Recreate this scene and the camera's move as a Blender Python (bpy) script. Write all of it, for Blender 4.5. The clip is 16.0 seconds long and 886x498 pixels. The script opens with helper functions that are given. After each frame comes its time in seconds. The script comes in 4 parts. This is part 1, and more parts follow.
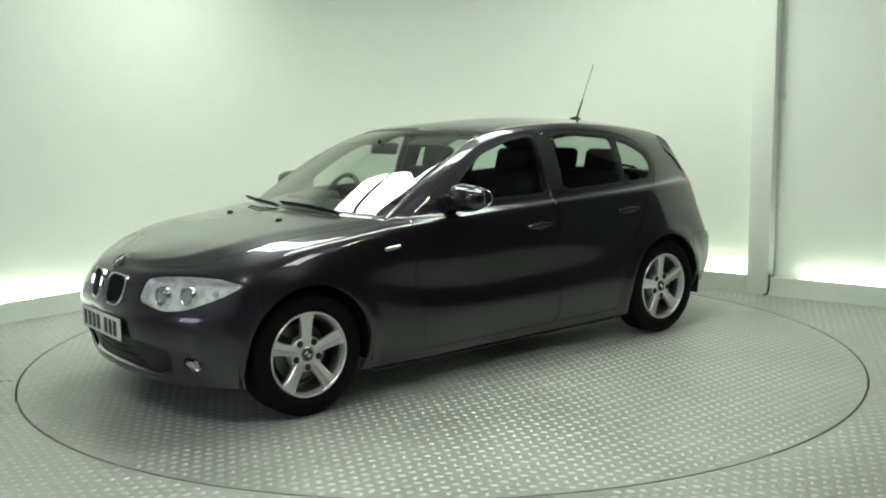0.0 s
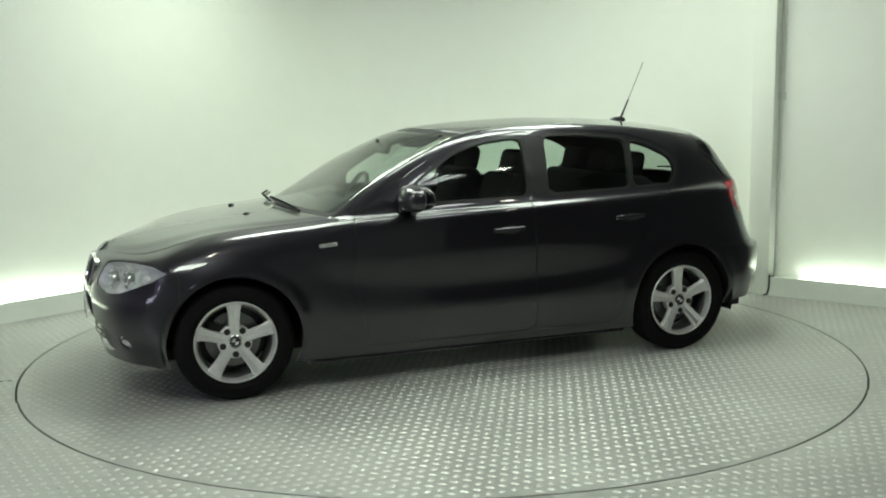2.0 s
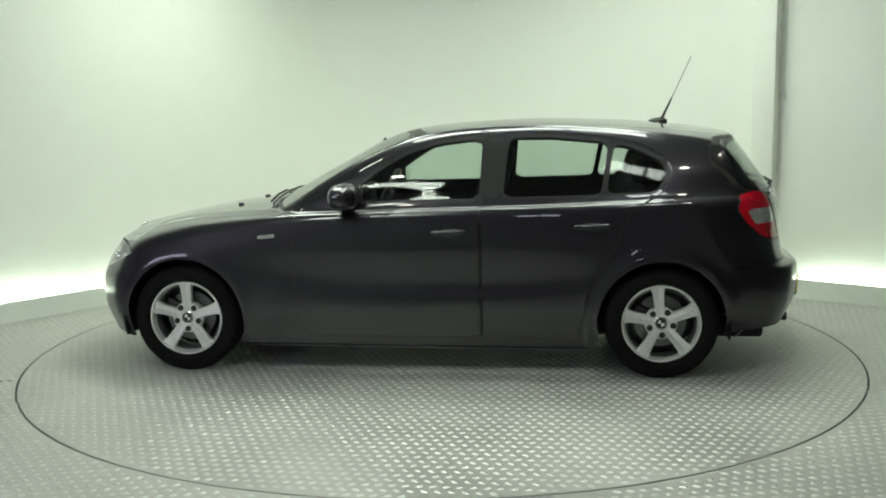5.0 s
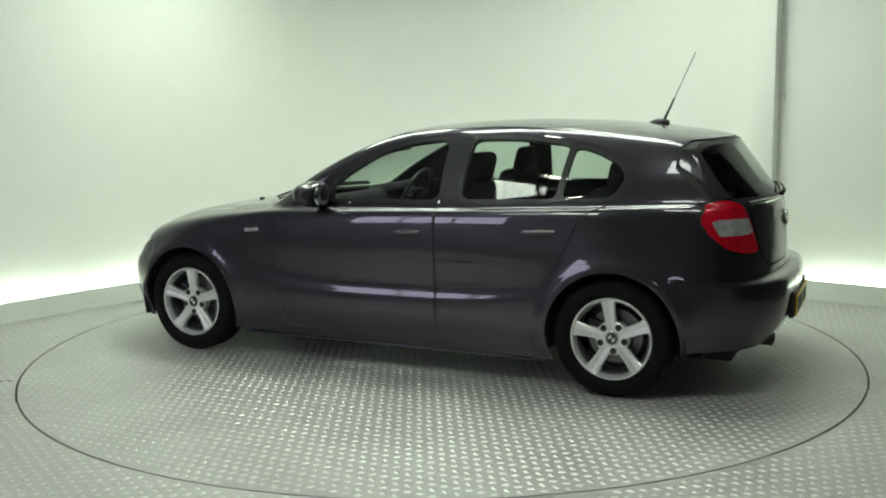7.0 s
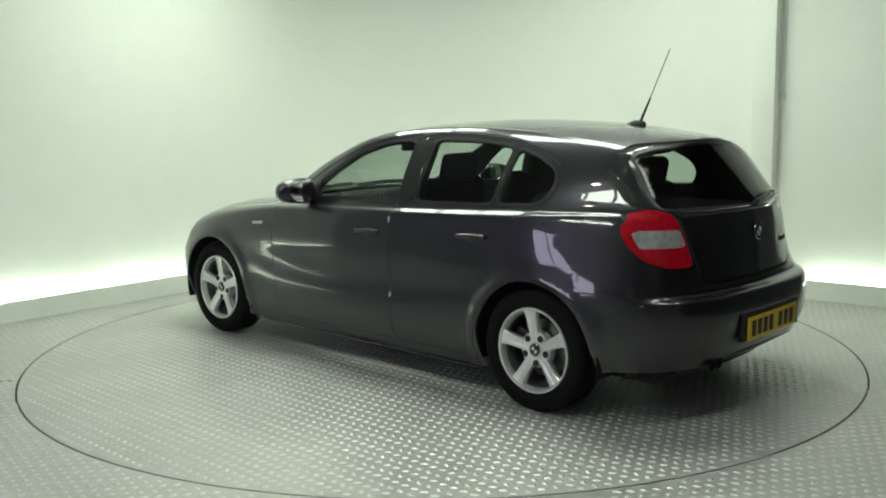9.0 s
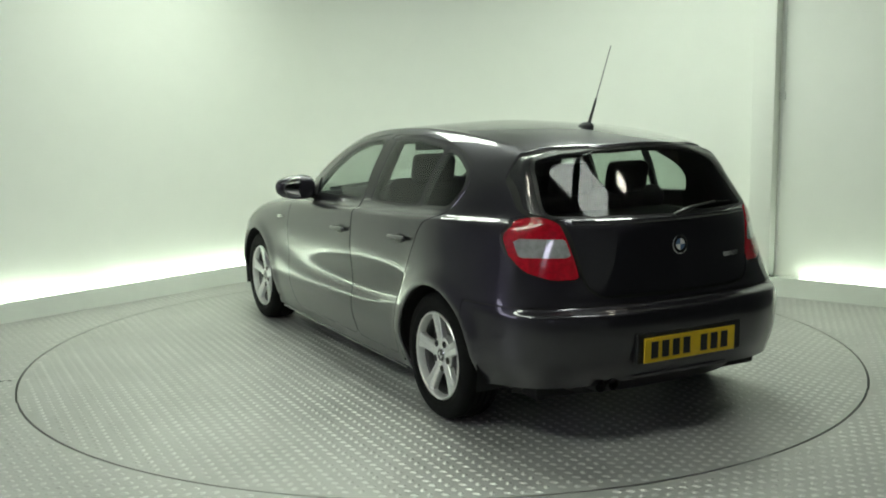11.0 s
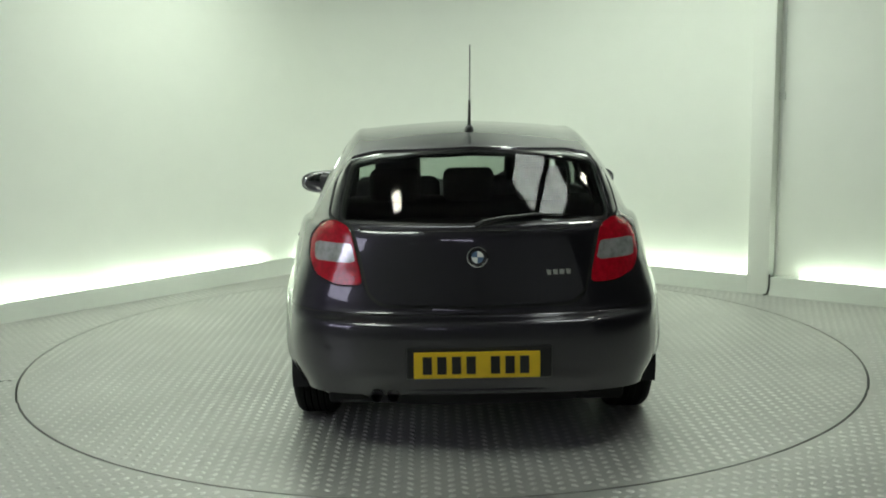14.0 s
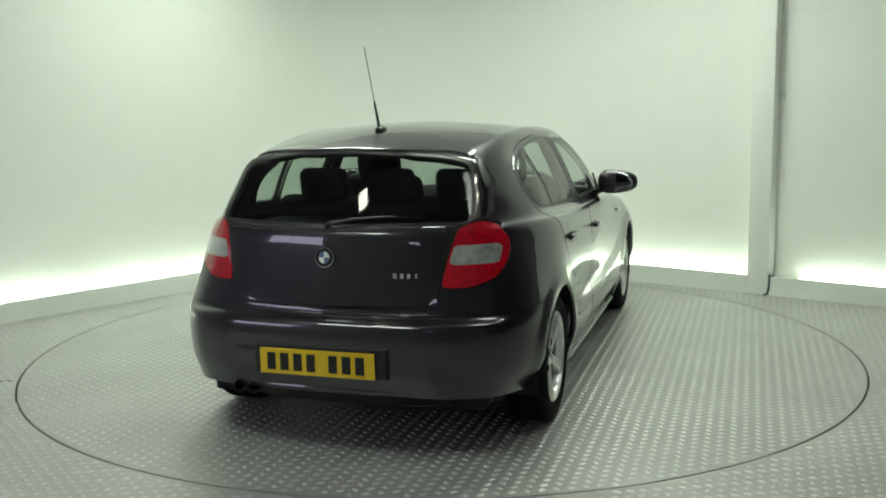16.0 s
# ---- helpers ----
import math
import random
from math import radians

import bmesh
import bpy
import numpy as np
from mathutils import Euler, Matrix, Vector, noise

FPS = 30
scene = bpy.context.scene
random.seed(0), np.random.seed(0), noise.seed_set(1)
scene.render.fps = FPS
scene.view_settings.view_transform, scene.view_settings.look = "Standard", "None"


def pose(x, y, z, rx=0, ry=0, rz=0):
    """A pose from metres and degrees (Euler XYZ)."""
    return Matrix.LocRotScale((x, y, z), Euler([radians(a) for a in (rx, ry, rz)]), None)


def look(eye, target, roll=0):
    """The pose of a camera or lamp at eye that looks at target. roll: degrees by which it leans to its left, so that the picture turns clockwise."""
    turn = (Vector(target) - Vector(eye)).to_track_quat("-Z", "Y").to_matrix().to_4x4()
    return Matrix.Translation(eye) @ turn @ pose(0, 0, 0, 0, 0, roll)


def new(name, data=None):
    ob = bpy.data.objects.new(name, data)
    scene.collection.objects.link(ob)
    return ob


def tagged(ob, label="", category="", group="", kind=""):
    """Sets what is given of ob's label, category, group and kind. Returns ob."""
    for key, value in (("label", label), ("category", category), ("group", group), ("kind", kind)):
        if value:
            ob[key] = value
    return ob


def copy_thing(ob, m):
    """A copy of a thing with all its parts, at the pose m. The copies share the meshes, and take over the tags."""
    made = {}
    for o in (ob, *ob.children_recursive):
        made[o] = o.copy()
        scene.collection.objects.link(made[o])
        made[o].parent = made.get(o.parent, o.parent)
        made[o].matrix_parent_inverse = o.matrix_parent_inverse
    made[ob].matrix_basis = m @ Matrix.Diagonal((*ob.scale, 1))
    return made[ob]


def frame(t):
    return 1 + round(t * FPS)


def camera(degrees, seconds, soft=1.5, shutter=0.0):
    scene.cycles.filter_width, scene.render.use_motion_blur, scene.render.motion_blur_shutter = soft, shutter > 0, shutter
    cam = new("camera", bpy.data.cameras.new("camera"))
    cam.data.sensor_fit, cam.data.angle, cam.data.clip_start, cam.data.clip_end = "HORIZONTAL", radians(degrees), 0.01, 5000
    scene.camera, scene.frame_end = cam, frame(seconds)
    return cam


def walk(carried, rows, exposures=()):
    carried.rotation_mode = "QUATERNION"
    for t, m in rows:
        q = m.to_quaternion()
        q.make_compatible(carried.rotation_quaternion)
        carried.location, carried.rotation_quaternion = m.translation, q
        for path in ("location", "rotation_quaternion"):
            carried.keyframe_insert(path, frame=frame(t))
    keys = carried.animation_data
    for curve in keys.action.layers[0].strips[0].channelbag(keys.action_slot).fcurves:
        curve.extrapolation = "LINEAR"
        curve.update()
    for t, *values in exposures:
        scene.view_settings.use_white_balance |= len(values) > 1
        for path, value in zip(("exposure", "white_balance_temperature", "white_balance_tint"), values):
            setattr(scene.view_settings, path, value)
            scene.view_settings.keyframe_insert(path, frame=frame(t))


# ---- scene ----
# ---- camera: a fixed stand looking into the corner of the studio ----
cam = camera(48.5, 16.0, soft=1.9)
EYE = Vector((0.0, -6.034, 1.489))
PITCH, YAW, ROLL = 0.1456, 0.0024, -0.814
AIM = EYE + Vector((math.sin(YAW) * math.cos(PITCH), math.cos(YAW) * math.cos(PITCH), -math.sin(PITCH)))
STAND = look(EYE, AIM, ROLL)
walk(cam, [(0.0, STAND), (16.0, STAND)], [(0.0, 0.05), (9.0, 0.05), (12.0, -0.06), (16.0, -0.08)])

# ---- plan of the studio ----
TABLE_R = 2.466
CAR_OFFSET = Vector((0.051, -0.126, 0.0))
CORNER = Vector((-0.505, 3.84))
LEFT_DIR = Vector((-0.6706, -0.7418))
RIGHT_DIR = Vector((0.7989, -0.6015))
CORNER_R = 1.15
WALL_LEN = 5.4
ROOM_LEN = 9.4
WALL_H = 3.3
COVE_H = 0.145
COVE_D = 0.11

world = bpy.data.worlds.new("world")
scene.world = world
world.use_nodes = True
world.node_tree.nodes["Background"].inputs[0].default_value = (0.75, 0.85, 0.75, 1)
world.node_tree.nodes["Background"].inputs[1].default_value = 0.05
scene.view_settings.exposure = 0.0


# ---- materials ----
def material(name, color, rough=0.5, metal=0.0, coat=0.0, noise_scale=0.0, noise_amount=0.12,
             bump=0.0, bump_scale=200.0, emission=None, strength=0.0, transmission=0.0, ior=1.45, rough_var=0.0, spec=0.5, coat_ior=1.5):
    """Principled material with a two-scale colour variation and fine relief."""
    m = bpy.data.materials.new(name)
    m.use_nodes = True
    nt = m.node_tree
    b = nt.nodes["Principled BSDF"]
    b.inputs["Base Color"].default_value = (*color, 1)
    b.inputs["Roughness"].default_value = rough
    b.inputs["Metallic"].default_value = metal
    b.inputs["Coat Weight"].default_value = coat
    b.inputs["Coat Roughness"].default_value = 0.02
    b.inputs["Coat IOR"].default_value = coat_ior
    b.inputs["Transmission Weight"].default_value = transmission
    b.inputs["IOR"].default_value = ior
    b.inputs["Specular IOR Level"].default_value = spec
    if emission:
        b.inputs["Emission Color"].default_value = (*emission, 1)
        b.inputs["Emission Strength"].default_value = strength
    tc = nt.nodes.new("ShaderNodeTexCoord")
    if noise_scale:
        n1 = nt.nodes.new("ShaderNodeTexNoise")
        n1.inputs["Scale"].default_value = noise_scale
        n1.inputs["Detail"].default_value = 6
        n2 = nt.nodes.new("ShaderNodeTexNoise")
        n2.inputs["Scale"].default_value = noise_scale * 9
        n2.inputs["Detail"].default_value = 4
        nt.links.new(tc.outputs["Object"], n1.inputs["Vector"])
        nt.links.new(tc.outputs["Object"], n2.inputs["Vector"])
        add = nt.nodes.new("ShaderNodeMath")
        add.operation = "MULTIPLY_ADD"
        add.inputs[1].default_value = 0.4
        nt.links.new(n2.outputs["Fac"], add.inputs[0])
        nt.links.new(n1.outputs["Fac"], add.inputs[2])
        mr = nt.nodes.new("ShaderNodeMapRange")
        mr.inputs["From Min"].default_value = 0.4
        mr.inputs["From Max"].default_value = 1.0
        mr.inputs["To Min"].default_value = 1 - noise_amount
        mr.inputs["To Max"].default_value = 1 + noise_amount
        nt.links.new(add.outputs[0], mr.inputs["Value"])
        hs = nt.nodes.new("ShaderNodeMix")
        hs.data_type = "RGBA"
        hs.blend_type = "MULTIPLY"
        hs.inputs["Factor"].default_value = 1
        hs.inputs[6].default_value = (*color, 1)
        nt.links.new(mr.outputs["Result"], hs.inputs[7])
        nt.links.new(hs.outputs[2], b.inputs["Base Color"])
        if rough_var:
            rr = nt.nodes.new("ShaderNodeMapRange")
            rr.inputs["From Min"].default_value = 0.4
            rr.inputs["From Max"].default_value = 1.0
            rr.inputs["To Min"].default_value = max(0.02, rough - rough_var)
            rr.inputs["To Max"].default_value = rough + rough_var
            nt.links.new(add.outputs[0], rr.inputs["Value"])
            nt.links.new(rr.outputs["Result"], b.inputs["Roughness"])
    if bump:
        nb = nt.nodes.new("ShaderNodeTexNoise")
        nb.inputs["Scale"].default_value = bump_scale
        nb.inputs["Detail"].default_value = 3
        nt.links.new(tc.outputs["Object"], nb.inputs["Vector"])
        bp = nt.nodes.new("ShaderNodeBump")
        bp.inputs["Strength"].default_value = bump
        bp.inputs["Distance"].default_value = 0.002
        nt.links.new(nb.outputs["Fac"], bp.inputs["Height"])
        nt.links.new(bp.outputs["Normal"], b.inputs["Normal"])
    return m


WALL = material("wall_paint", (0.78, 0.80, 0.74), 0.55, noise_scale=0.6, noise_amount=0.03, bump=0.1, bump_scale=60)
SKIRT = material("skirting_paint", (0.70, 0.73, 0.67), 0.45, noise_scale=2.0, noise_amount=0.06)
CEILING = material("ceiling_paint", (0.38, 0.38, 0.385), 0.9, noise_scale=1.0, noise_amount=0.05)
PLATE = material("tread_plate", (0.42, 0.42, 0.40), 0.42, metal=0.38, noise_scale=1.3, noise_amount=0.2, bump=0.25, bump_scale=90, rough_var=0.1)
STUD = material("tread_stud", (0.56, 0.56, 0.535), 0.45, metal=0.32, noise_scale=2.0, noise_amount=0.2)
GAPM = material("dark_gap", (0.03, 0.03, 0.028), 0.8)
TUBE = material("tube_glow", (0.9, 0.95, 0.9), 0.5, emission=(0.86, 1.0, 0.85), strength=24.0)
PANEL_GLOW = material("panel_glow", (0.9, 0.95, 0.9), 0.5, emission=(0.88, 1.0, 0.85), strength=16.0)
ROOF_GLOW = material("rooflight_glow", (0.9, 0.95, 0.9), 0.5, emission=(0.92, 1.0, 0.93), strength=10.0)
FRAME_W = material("white_metal", (0.75, 0.76, 0.74), 0.4, noise_scale=6, noise_amount=0.04)
CONDUIT = material("grey_plastic", (0.64, 0.66, 0.62), 0.5, noise_scale=6, noise_amount=0.06)

PAINT = material("graphite_metallic_paint", (0.037, 0.034, 0.043), 0.32, metal=0.88, spec=0.3, coat=1.0, coat_ior=1.6, noise_scale=900, noise_amount=0.25)


def glass_material(name, tint, ior=1.5, rise=5.0):
    """Thin pane: tinted see-through with a mirror gloss that grows at grazing angles."""
    m = bpy.data.materials.new(name)
    m.use_nodes = True
    nt = m.node_tree
    nt.nodes.remove(nt.nodes["Principled BSDF"])
    out = nt.nodes["Material Output"]
    tr = nt.nodes.new("ShaderNodeBsdfTransparent")
    tr.inputs[0].default_value = (*tint, 1)
    gl = nt.nodes.new("ShaderNodeBsdfGlossy")
    gl.inputs["Roughness"].default_value = 0.01
    lw = nt.nodes.new("ShaderNodeLayerWeight")
    lw.inputs["Blend"].default_value = 0.5
    pw = nt.nodes.new("ShaderNodeMath")
    pw.operation = "POWER"
    pw.inputs[1].default_value = rise
    nt.links.new(lw.outputs["Facing"], pw.inputs[0])
    fr = nt.nodes.new("ShaderNodeMath")
    fr.operation = "MULTIPLY_ADD"
    f0 = 1.05 * ((ior - 1) / (ior + 1)) ** 2
    fr.inputs[1].default_value = 1 - f0
    fr.inputs[2].default_value = f0
    nt.links.new(pw.outputs[0], fr.inputs[0])
    mx = nt.nodes.new("ShaderNodeMixShader")
    nt.links.new(fr.outputs[0], mx.inputs[0])
    nt.links.new(tr.outputs[0], mx.inputs[1])
    nt.links.new(gl.outputs[0], mx.inputs[2])
    nt.links.new(mx.outputs[0], out.inputs["Surface"])
    return m


GLASS = glass_material("car_glass", (0.74, 0.82, 0.77), 1.55)
REARGLASS = glass_material("rear_glass", (0.60, 0.66, 0.62), 1.46)
SCREEN = glass_material("windscreen_glass", (0.80, 0.87, 0.82), 1.68, 2.8)
LENS = glass_material("lamp_lens", (0.93, 0.94, 0.94), 1.45)
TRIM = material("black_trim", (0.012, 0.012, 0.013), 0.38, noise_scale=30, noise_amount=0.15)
RUBBER = material("black_rubber", (0.007, 0.007, 0.007), 0.75, spec=0.15, noise_scale=20, noise_amount=0.25, bump=0.2, bump_scale=150)
LINING = material("dark_lining", (0.012, 0.012, 0.013), 0.85, noise_scale=15, noise_amount=0.2)
SEAT = material("seat_cloth", (0.010, 0.010, 0.011), 0.9, noise_scale=25, noise_amount=0.25, bump=0.4, bump_scale=400)
ALLOY = material("silver_alloy", (0.80, 0.80, 0.79), 0.30, metal=0.6, noise_scale=40, noise_amount=0.08)
STEEL = material("brake_steel", (0.20, 0.20, 0.20), 0.4, metal=0.9, noise_scale=30, noise_amount=0.2)
CHROME = material("chrome", (0.80, 0.80, 0.80), 0.08, metal=1.0)
REDLENS = material("red_lens", (0.42, 0.002, 0.013), 0.18, coat=0.6, noise_scale=45, noise_amount=0.45)
CLEARLENS = material("clear_lens", (0.56, 0.56, 0.56), 0.12, metal=0.5, coat=1.0, noise_scale=35, noise_amount=0.35)
GREYWALL = material("grey_wall_paint", (0.38, 0.38, 0.395), 0.7, noise_scale=1.2, noise_amount=0.12, bump=0.2, bump_scale=40)
DARKWALL = material("dark_reflection_wall", (0.03, 0.03, 0.032), 0.95, noise_scale=3.0, noise_amount=0.2)
SKYLIGHT = material("strip_window_glow", (0.9, 0.9, 0.95), 0.5, emission=(0.80, 0.78, 1.0), strength=4.0)
SPOT_GLOW = material("spot_glow", (0.9, 0.9, 0.8), 0.5, emission=(1.0, 0.97, 0.8), strength=40.0)
REFLECTOR = material("lamp_reflector", (0.88, 0.89, 0.90), 0.26, metal=0.4, noise_scale=22, noise_amount=0.35)
YELLOW = material("yellow_plate", (0.75, 0.50, 0.02), 0.35, noise_scale=30, noise_amount=0.06)
WHITEP = material("white_plate", (0.74, 0.74, 0.72), 0.35, noise_scale=30, noise_amount=0.05)
INK = material("black_ink", (0.012, 0.012, 0.012), 0.4)
BLUE = material("badge_blue", (0.10, 0.16, 0.27), 0.25, coat=1.0)
WHITEB = material("badge_white", (0.75, 0.75, 0.75), 0.25, coat=1.0)
BLACKB = material("badge_black", (0.012, 0.012, 0.014), 0.2, coat=1.0)


# ---- mesh helpers ----
def mesh_object(name, verts, faces, mat, parent=None, label="", smooth=False, normals=None):
    me = bpy.data.meshes.new(name)
    me.from_pydata([tuple(v) for v in verts], [], faces)
    me.materials.append(mat)
    if smooth:
        me.polygons.foreach_set("use_smooth", [True] * len(me.polygons))
    if normals is not None:
        me.normals_split_custom_set_from_vertices([tuple(n) for n in normals])
    ob = new(name, me)
    if parent:
        ob.parent = parent
    if label:
        ob["label"] = label
    return ob


def part(name, bm, mat, parent, label="", smooth=False, recalc=True):
    if recalc:
        bmesh.ops.recalc_face_normals(bm, faces=bm.faces[:])
    me = bpy.data.meshes.new(name)
    bm.to_mesh(me)
    bm.free()
    for m in (mat if isinstance(mat, (list, tuple)) else [mat]):
        me.materials.append(m)
    if smooth:
        me.polygons.foreach_set("use_smooth", [True] * len(me.polygons))
        me.set_sharp_from_angle(angle=radians(35))
    ob = new(name, me)
    if parent:
        ob.parent = parent
    if label:
        ob["label"] = label
    return ob


def box(bm, size, m=None, bevel=0.0, segs=2):
    r = bmesh.ops.create_cube(bm, size=1.0)
    vs = r["verts"]
    bmesh.ops.scale(bm, vec=size, verts=vs)
    if bevel:
        es = list({e for v in vs for e in v.link_edges})
        rb = bmesh.ops.bevel(bm, geom=es, offset=bevel, segments=segs, affect="EDGES", profile=0.5)
        vs = list({v for f in rb["faces"] for v in f.verts} | {v for v in vs if v.is_valid})
        vs = list({v for v0 in vs for v in island(v0)})
    if m:
        bmesh.ops.transform(bm, matrix=m, verts=vs)
    return vs


def island(v0):
    seen, todo = {v0}, [v0]
    while todo:
        v = todo.pop()
        for e in v.link_edges:
            w = e.other_vert(v)
            if w not in seen:
                seen.add(w)
                todo.append(w)
    return seen


def cyl(bm, r0, r1, h, m=None, segs=24, caps=True):
    r = bmesh.ops.create_cone(bm, cap_ends=caps, cap_tris=False, segments=segs, radius1=r0, radius2=r1, depth=h)
    if m:
        bmesh.ops.transform(bm, matrix=m, verts=r["verts"])
    return r["verts"]


def ball(bm, r, m, u=20, v=12):
    q = bmesh.ops.create_uvsphere(bm, u_segments=u, v_segments=v, radius=r)
    bmesh.ops.transform(bm, matrix=m, verts=q["verts"])
    return q["verts"]


def lathe(profile, segs=48, closed=False):
    """Revolve (radius, y) points about the y axis."""
    bm = bmesh.new()
    rings = []
    for r, y in profile:
        rings.append([bm.verts.new((r * math.cos(2 * math.pi * k / segs), y, r * math.sin(2 * math.pi * k / segs))) for k in range(segs)])
    pairs = list(zip(rings, rings[1:]))
    if closed:
        pairs.append((rings[-1], rings[0]))
    for a, b in pairs:
        for k in range(segs):
            bm.faces.new((a[k], a[(k + 1) % segs], b[(k + 1) % segs], b[k]))
    return bm


def sweep(points, radius, segs=8, scale=None):
    """A tube through the points; scale gives each point's radius factor."""
    bm = bmesh.new()
    pts = [Vector(p) for p in points]
    rings = []
    for i, p in enumerate(pts):
        d = (pts[min(i + 1, len(pts) - 1)] - pts[max(i - 1, 0)]).normalized()
        a = d.cross(Vector((0, 0, 1)))
        if a.length < 1e-3:
            a = d.cross(Vector((0, 1, 0)))
        a.normalize()
        b = d.cross(a)
        r = radius * (scale[i] if scale else 1)
        rings.append([bm.verts.new(p + r * (math.cos(2 * math.pi * k / segs) * a + math.sin(2 * math.pi * k / segs) * b)) for k in range(segs)])
    for a, b in zip(rings, rings[1:]):
        for k in range(segs):
            bm.faces.new((a[k], a[(k + 1) % segs], b[(k + 1) % segs], b[k]))
    bm.faces.new(rings[0][::-1])
    bm.faces.new(rings[-1])
    return bm


# ---- studio shell ----
def wall_path(inset):
    """Plan of the two lit walls with their rounded corner, moved inwards by inset."""
    nl, nr = Vector((0.7418, -0.6706)), Vector((-0.6015, -0.7989))
    half = math.acos(max(-1, min(1, LEFT_DIR.dot(RIGHT_DIR)))) / 2
    reach = CORNER_R / math.tan(half)
    bis = (LEFT_DIR + RIGHT_DIR).normalized()
    centre = CORNER + bis * (CORNER_R / math.sin(half))
    a0 = math.atan2(*(-nl).yx)
    a1 = math.atan2(*(-nr).yx)
    if a1 > a0:
        a1 -= 2 * math.pi
    pts = [CORNER + LEFT_DIR * (WALL_LEN - k * (WALL_LEN - reach) / 24) + nl * inset for k in range(24)]
    r = CORNER_R - inset
    pts += [centre + r * Vector((math.cos(a0 + (a1 - a0) * k / 20), math.sin(a0 + (a1 - a0) * k / 20))) for k in range(21)]
    pts += [CORNER + RIGHT_DIR * (reach + (k + 1) * (WALL_LEN - reach) / 24) + nr * inset for k in range(24)]
    return pts


def strip(name, inset_a, inset_b, z0, z1, mat, label, first=0, last=None):
    """A solid band that follows the walls between two insets and two heights."""
    pa, pb = wall_path(inset_a)[first:last], wall_path(inset_b)[first:last]
    verts = []
    for a, b in zip(pa, pb):
        verts += [(a.x, a.y, z0), (b.x, b.y, z0), (b.x, b.y, z1), (a.x, a.y, z1)]
    faces = []
    for i in range(len(pa) - 1):
        q = 4 * i
        for k in range(4):
            faces.append((q + k, q + (k + 1) % 4, q + 4 + (k + 1) % 4, q + 4 + k))
    faces += [(3, 2, 1, 0), tuple(4 * len(pa) - 4 + k for k in range(4))]
    bm = bmesh.new()
    vs = [bm.verts.new(v) for v in verts]
    for f in faces:
        bm.faces.new([vs[k] for k in f])
    return tagged(part(name, bm, mat, None, smooth=True), label, kind="structure")


def along(direction, s, inset=0.0, z=0.0):
    n = Vector((0.7418, -0.6706)) if direction is LEFT_DIR else Vector((-0.6015, -0.7989))
    p = CORNER + direction * s + n * inset
    return Vector((p.x, p.y, z))


def studio():
    strip("wall_lit", -0.12, 0.0, 0.0, WALL_H, WALL, "smooth pale green-white painted studio wall with a rounded corner")
    strip("skirting", COVE_D, COVE_D + 0.018, 0.0, COVE_H, SKIRT, "low white skirting board hiding the cove lights")
    # plain walls that close the room behind the camera
    a, b = along(LEFT_DIR, ROOM_LEN), along(RIGHT_DIR, ROOM_LEN)
    far = Vector((a.x + b.x - CORNER.x, a.y + b.y - CORNER.y, 0))
    end = along(RIGHT_DIR, WALL_LEN)
    # unseen dark wall added near the right side so the doors reflect dark
    side = Vector((end.x, -5.35, 0))
    for i, (p, q) in enumerate(((along(LEFT_DIR, WALL_LEN), a), (a, far), (far, side), (side, end))):
        bm = bmesh.new()
        d = (q - p).xy.normalized()
        ang = math.degrees(math.atan2(d.y, d.x))
        mid = (p + q) / 2 + Vector((d.y, -d.x, 0)) * 0.06
        box(bm, ((q - p).length + (0.24 if i in (1, 2) else 0.0), 0.12, WALL_H), pose(mid.x, mid.y, WALL_H / 2, 0, 0, ang))
        tagged(part("wall_rear_%d" % (i + 1), bm, GREYWALL if i < 3 else DARKWALL, None), "plain grey wall closing the studio" if i < 3 else "unseen dark wall added to darken the car's reflections", kind="structure")
    # high windows in the dark wall behind the camera
    d = (far - a).xy.normalized()
    ang = math.degrees(math.atan2(d.y, d.x))
    for i, (u, n, w, h) in enumerate(((2.35, 3, 0.66, 1.2), (7.9, 2, 0.34, 0.36))):
        win = new("window_%d" % (i + 1))
        tagged(win, "high window with pale bluish daylight in a dark wall", kind="structure")
        win.matrix_basis = pose(a.x + d.x * u, a.y + d.y * u, 0, 0, 0, ang)
        for k in range(n):
            bm = bmesh.new()
            box(bm, (w, 0.02, h), pose((k - (n - 1) / 2) * (w + 0.05), 0.012, 2.78 - h / 2), 0.003, 1)
            part("pane", bm, SKYLIGHT, win)
        for z in (2.755 - h, 2.805):
            bm = bmesh.new()
            box(bm, (n * (w + 0.05) + 0.05, 0.05, 0.05), pose(0, 0.025, z), 0.004, 1)
            part("frame", bm, FRAME_W, win)
        for k in range(n + 1):
            bm = bmesh.new()
            box(bm, (0.045, 0.045, h), pose((k - n / 2) * (w + 0.05), 0.0225, 2.78 - h / 2), 0.004, 1)
            part("mullion", bm, FRAME_W, win)
    mid = (Vector((CORNER.x, CORNER.y, 0)) + far) / 2
    ang = math.degrees(math.atan2(RIGHT_DIR.y, RIGHT_DIR.x))
    bm = bmesh.new()
    box(bm, (ROOM_LEN + 0.5, ROOM_LEN + 0.5, 0.1), pose(mid.x, mid.y, WALL_H + 0.05, 0, 0, ang))
    tagged(part("ceiling", bm, CEILING, None), "plain grey studio ceiling", kind="structure")


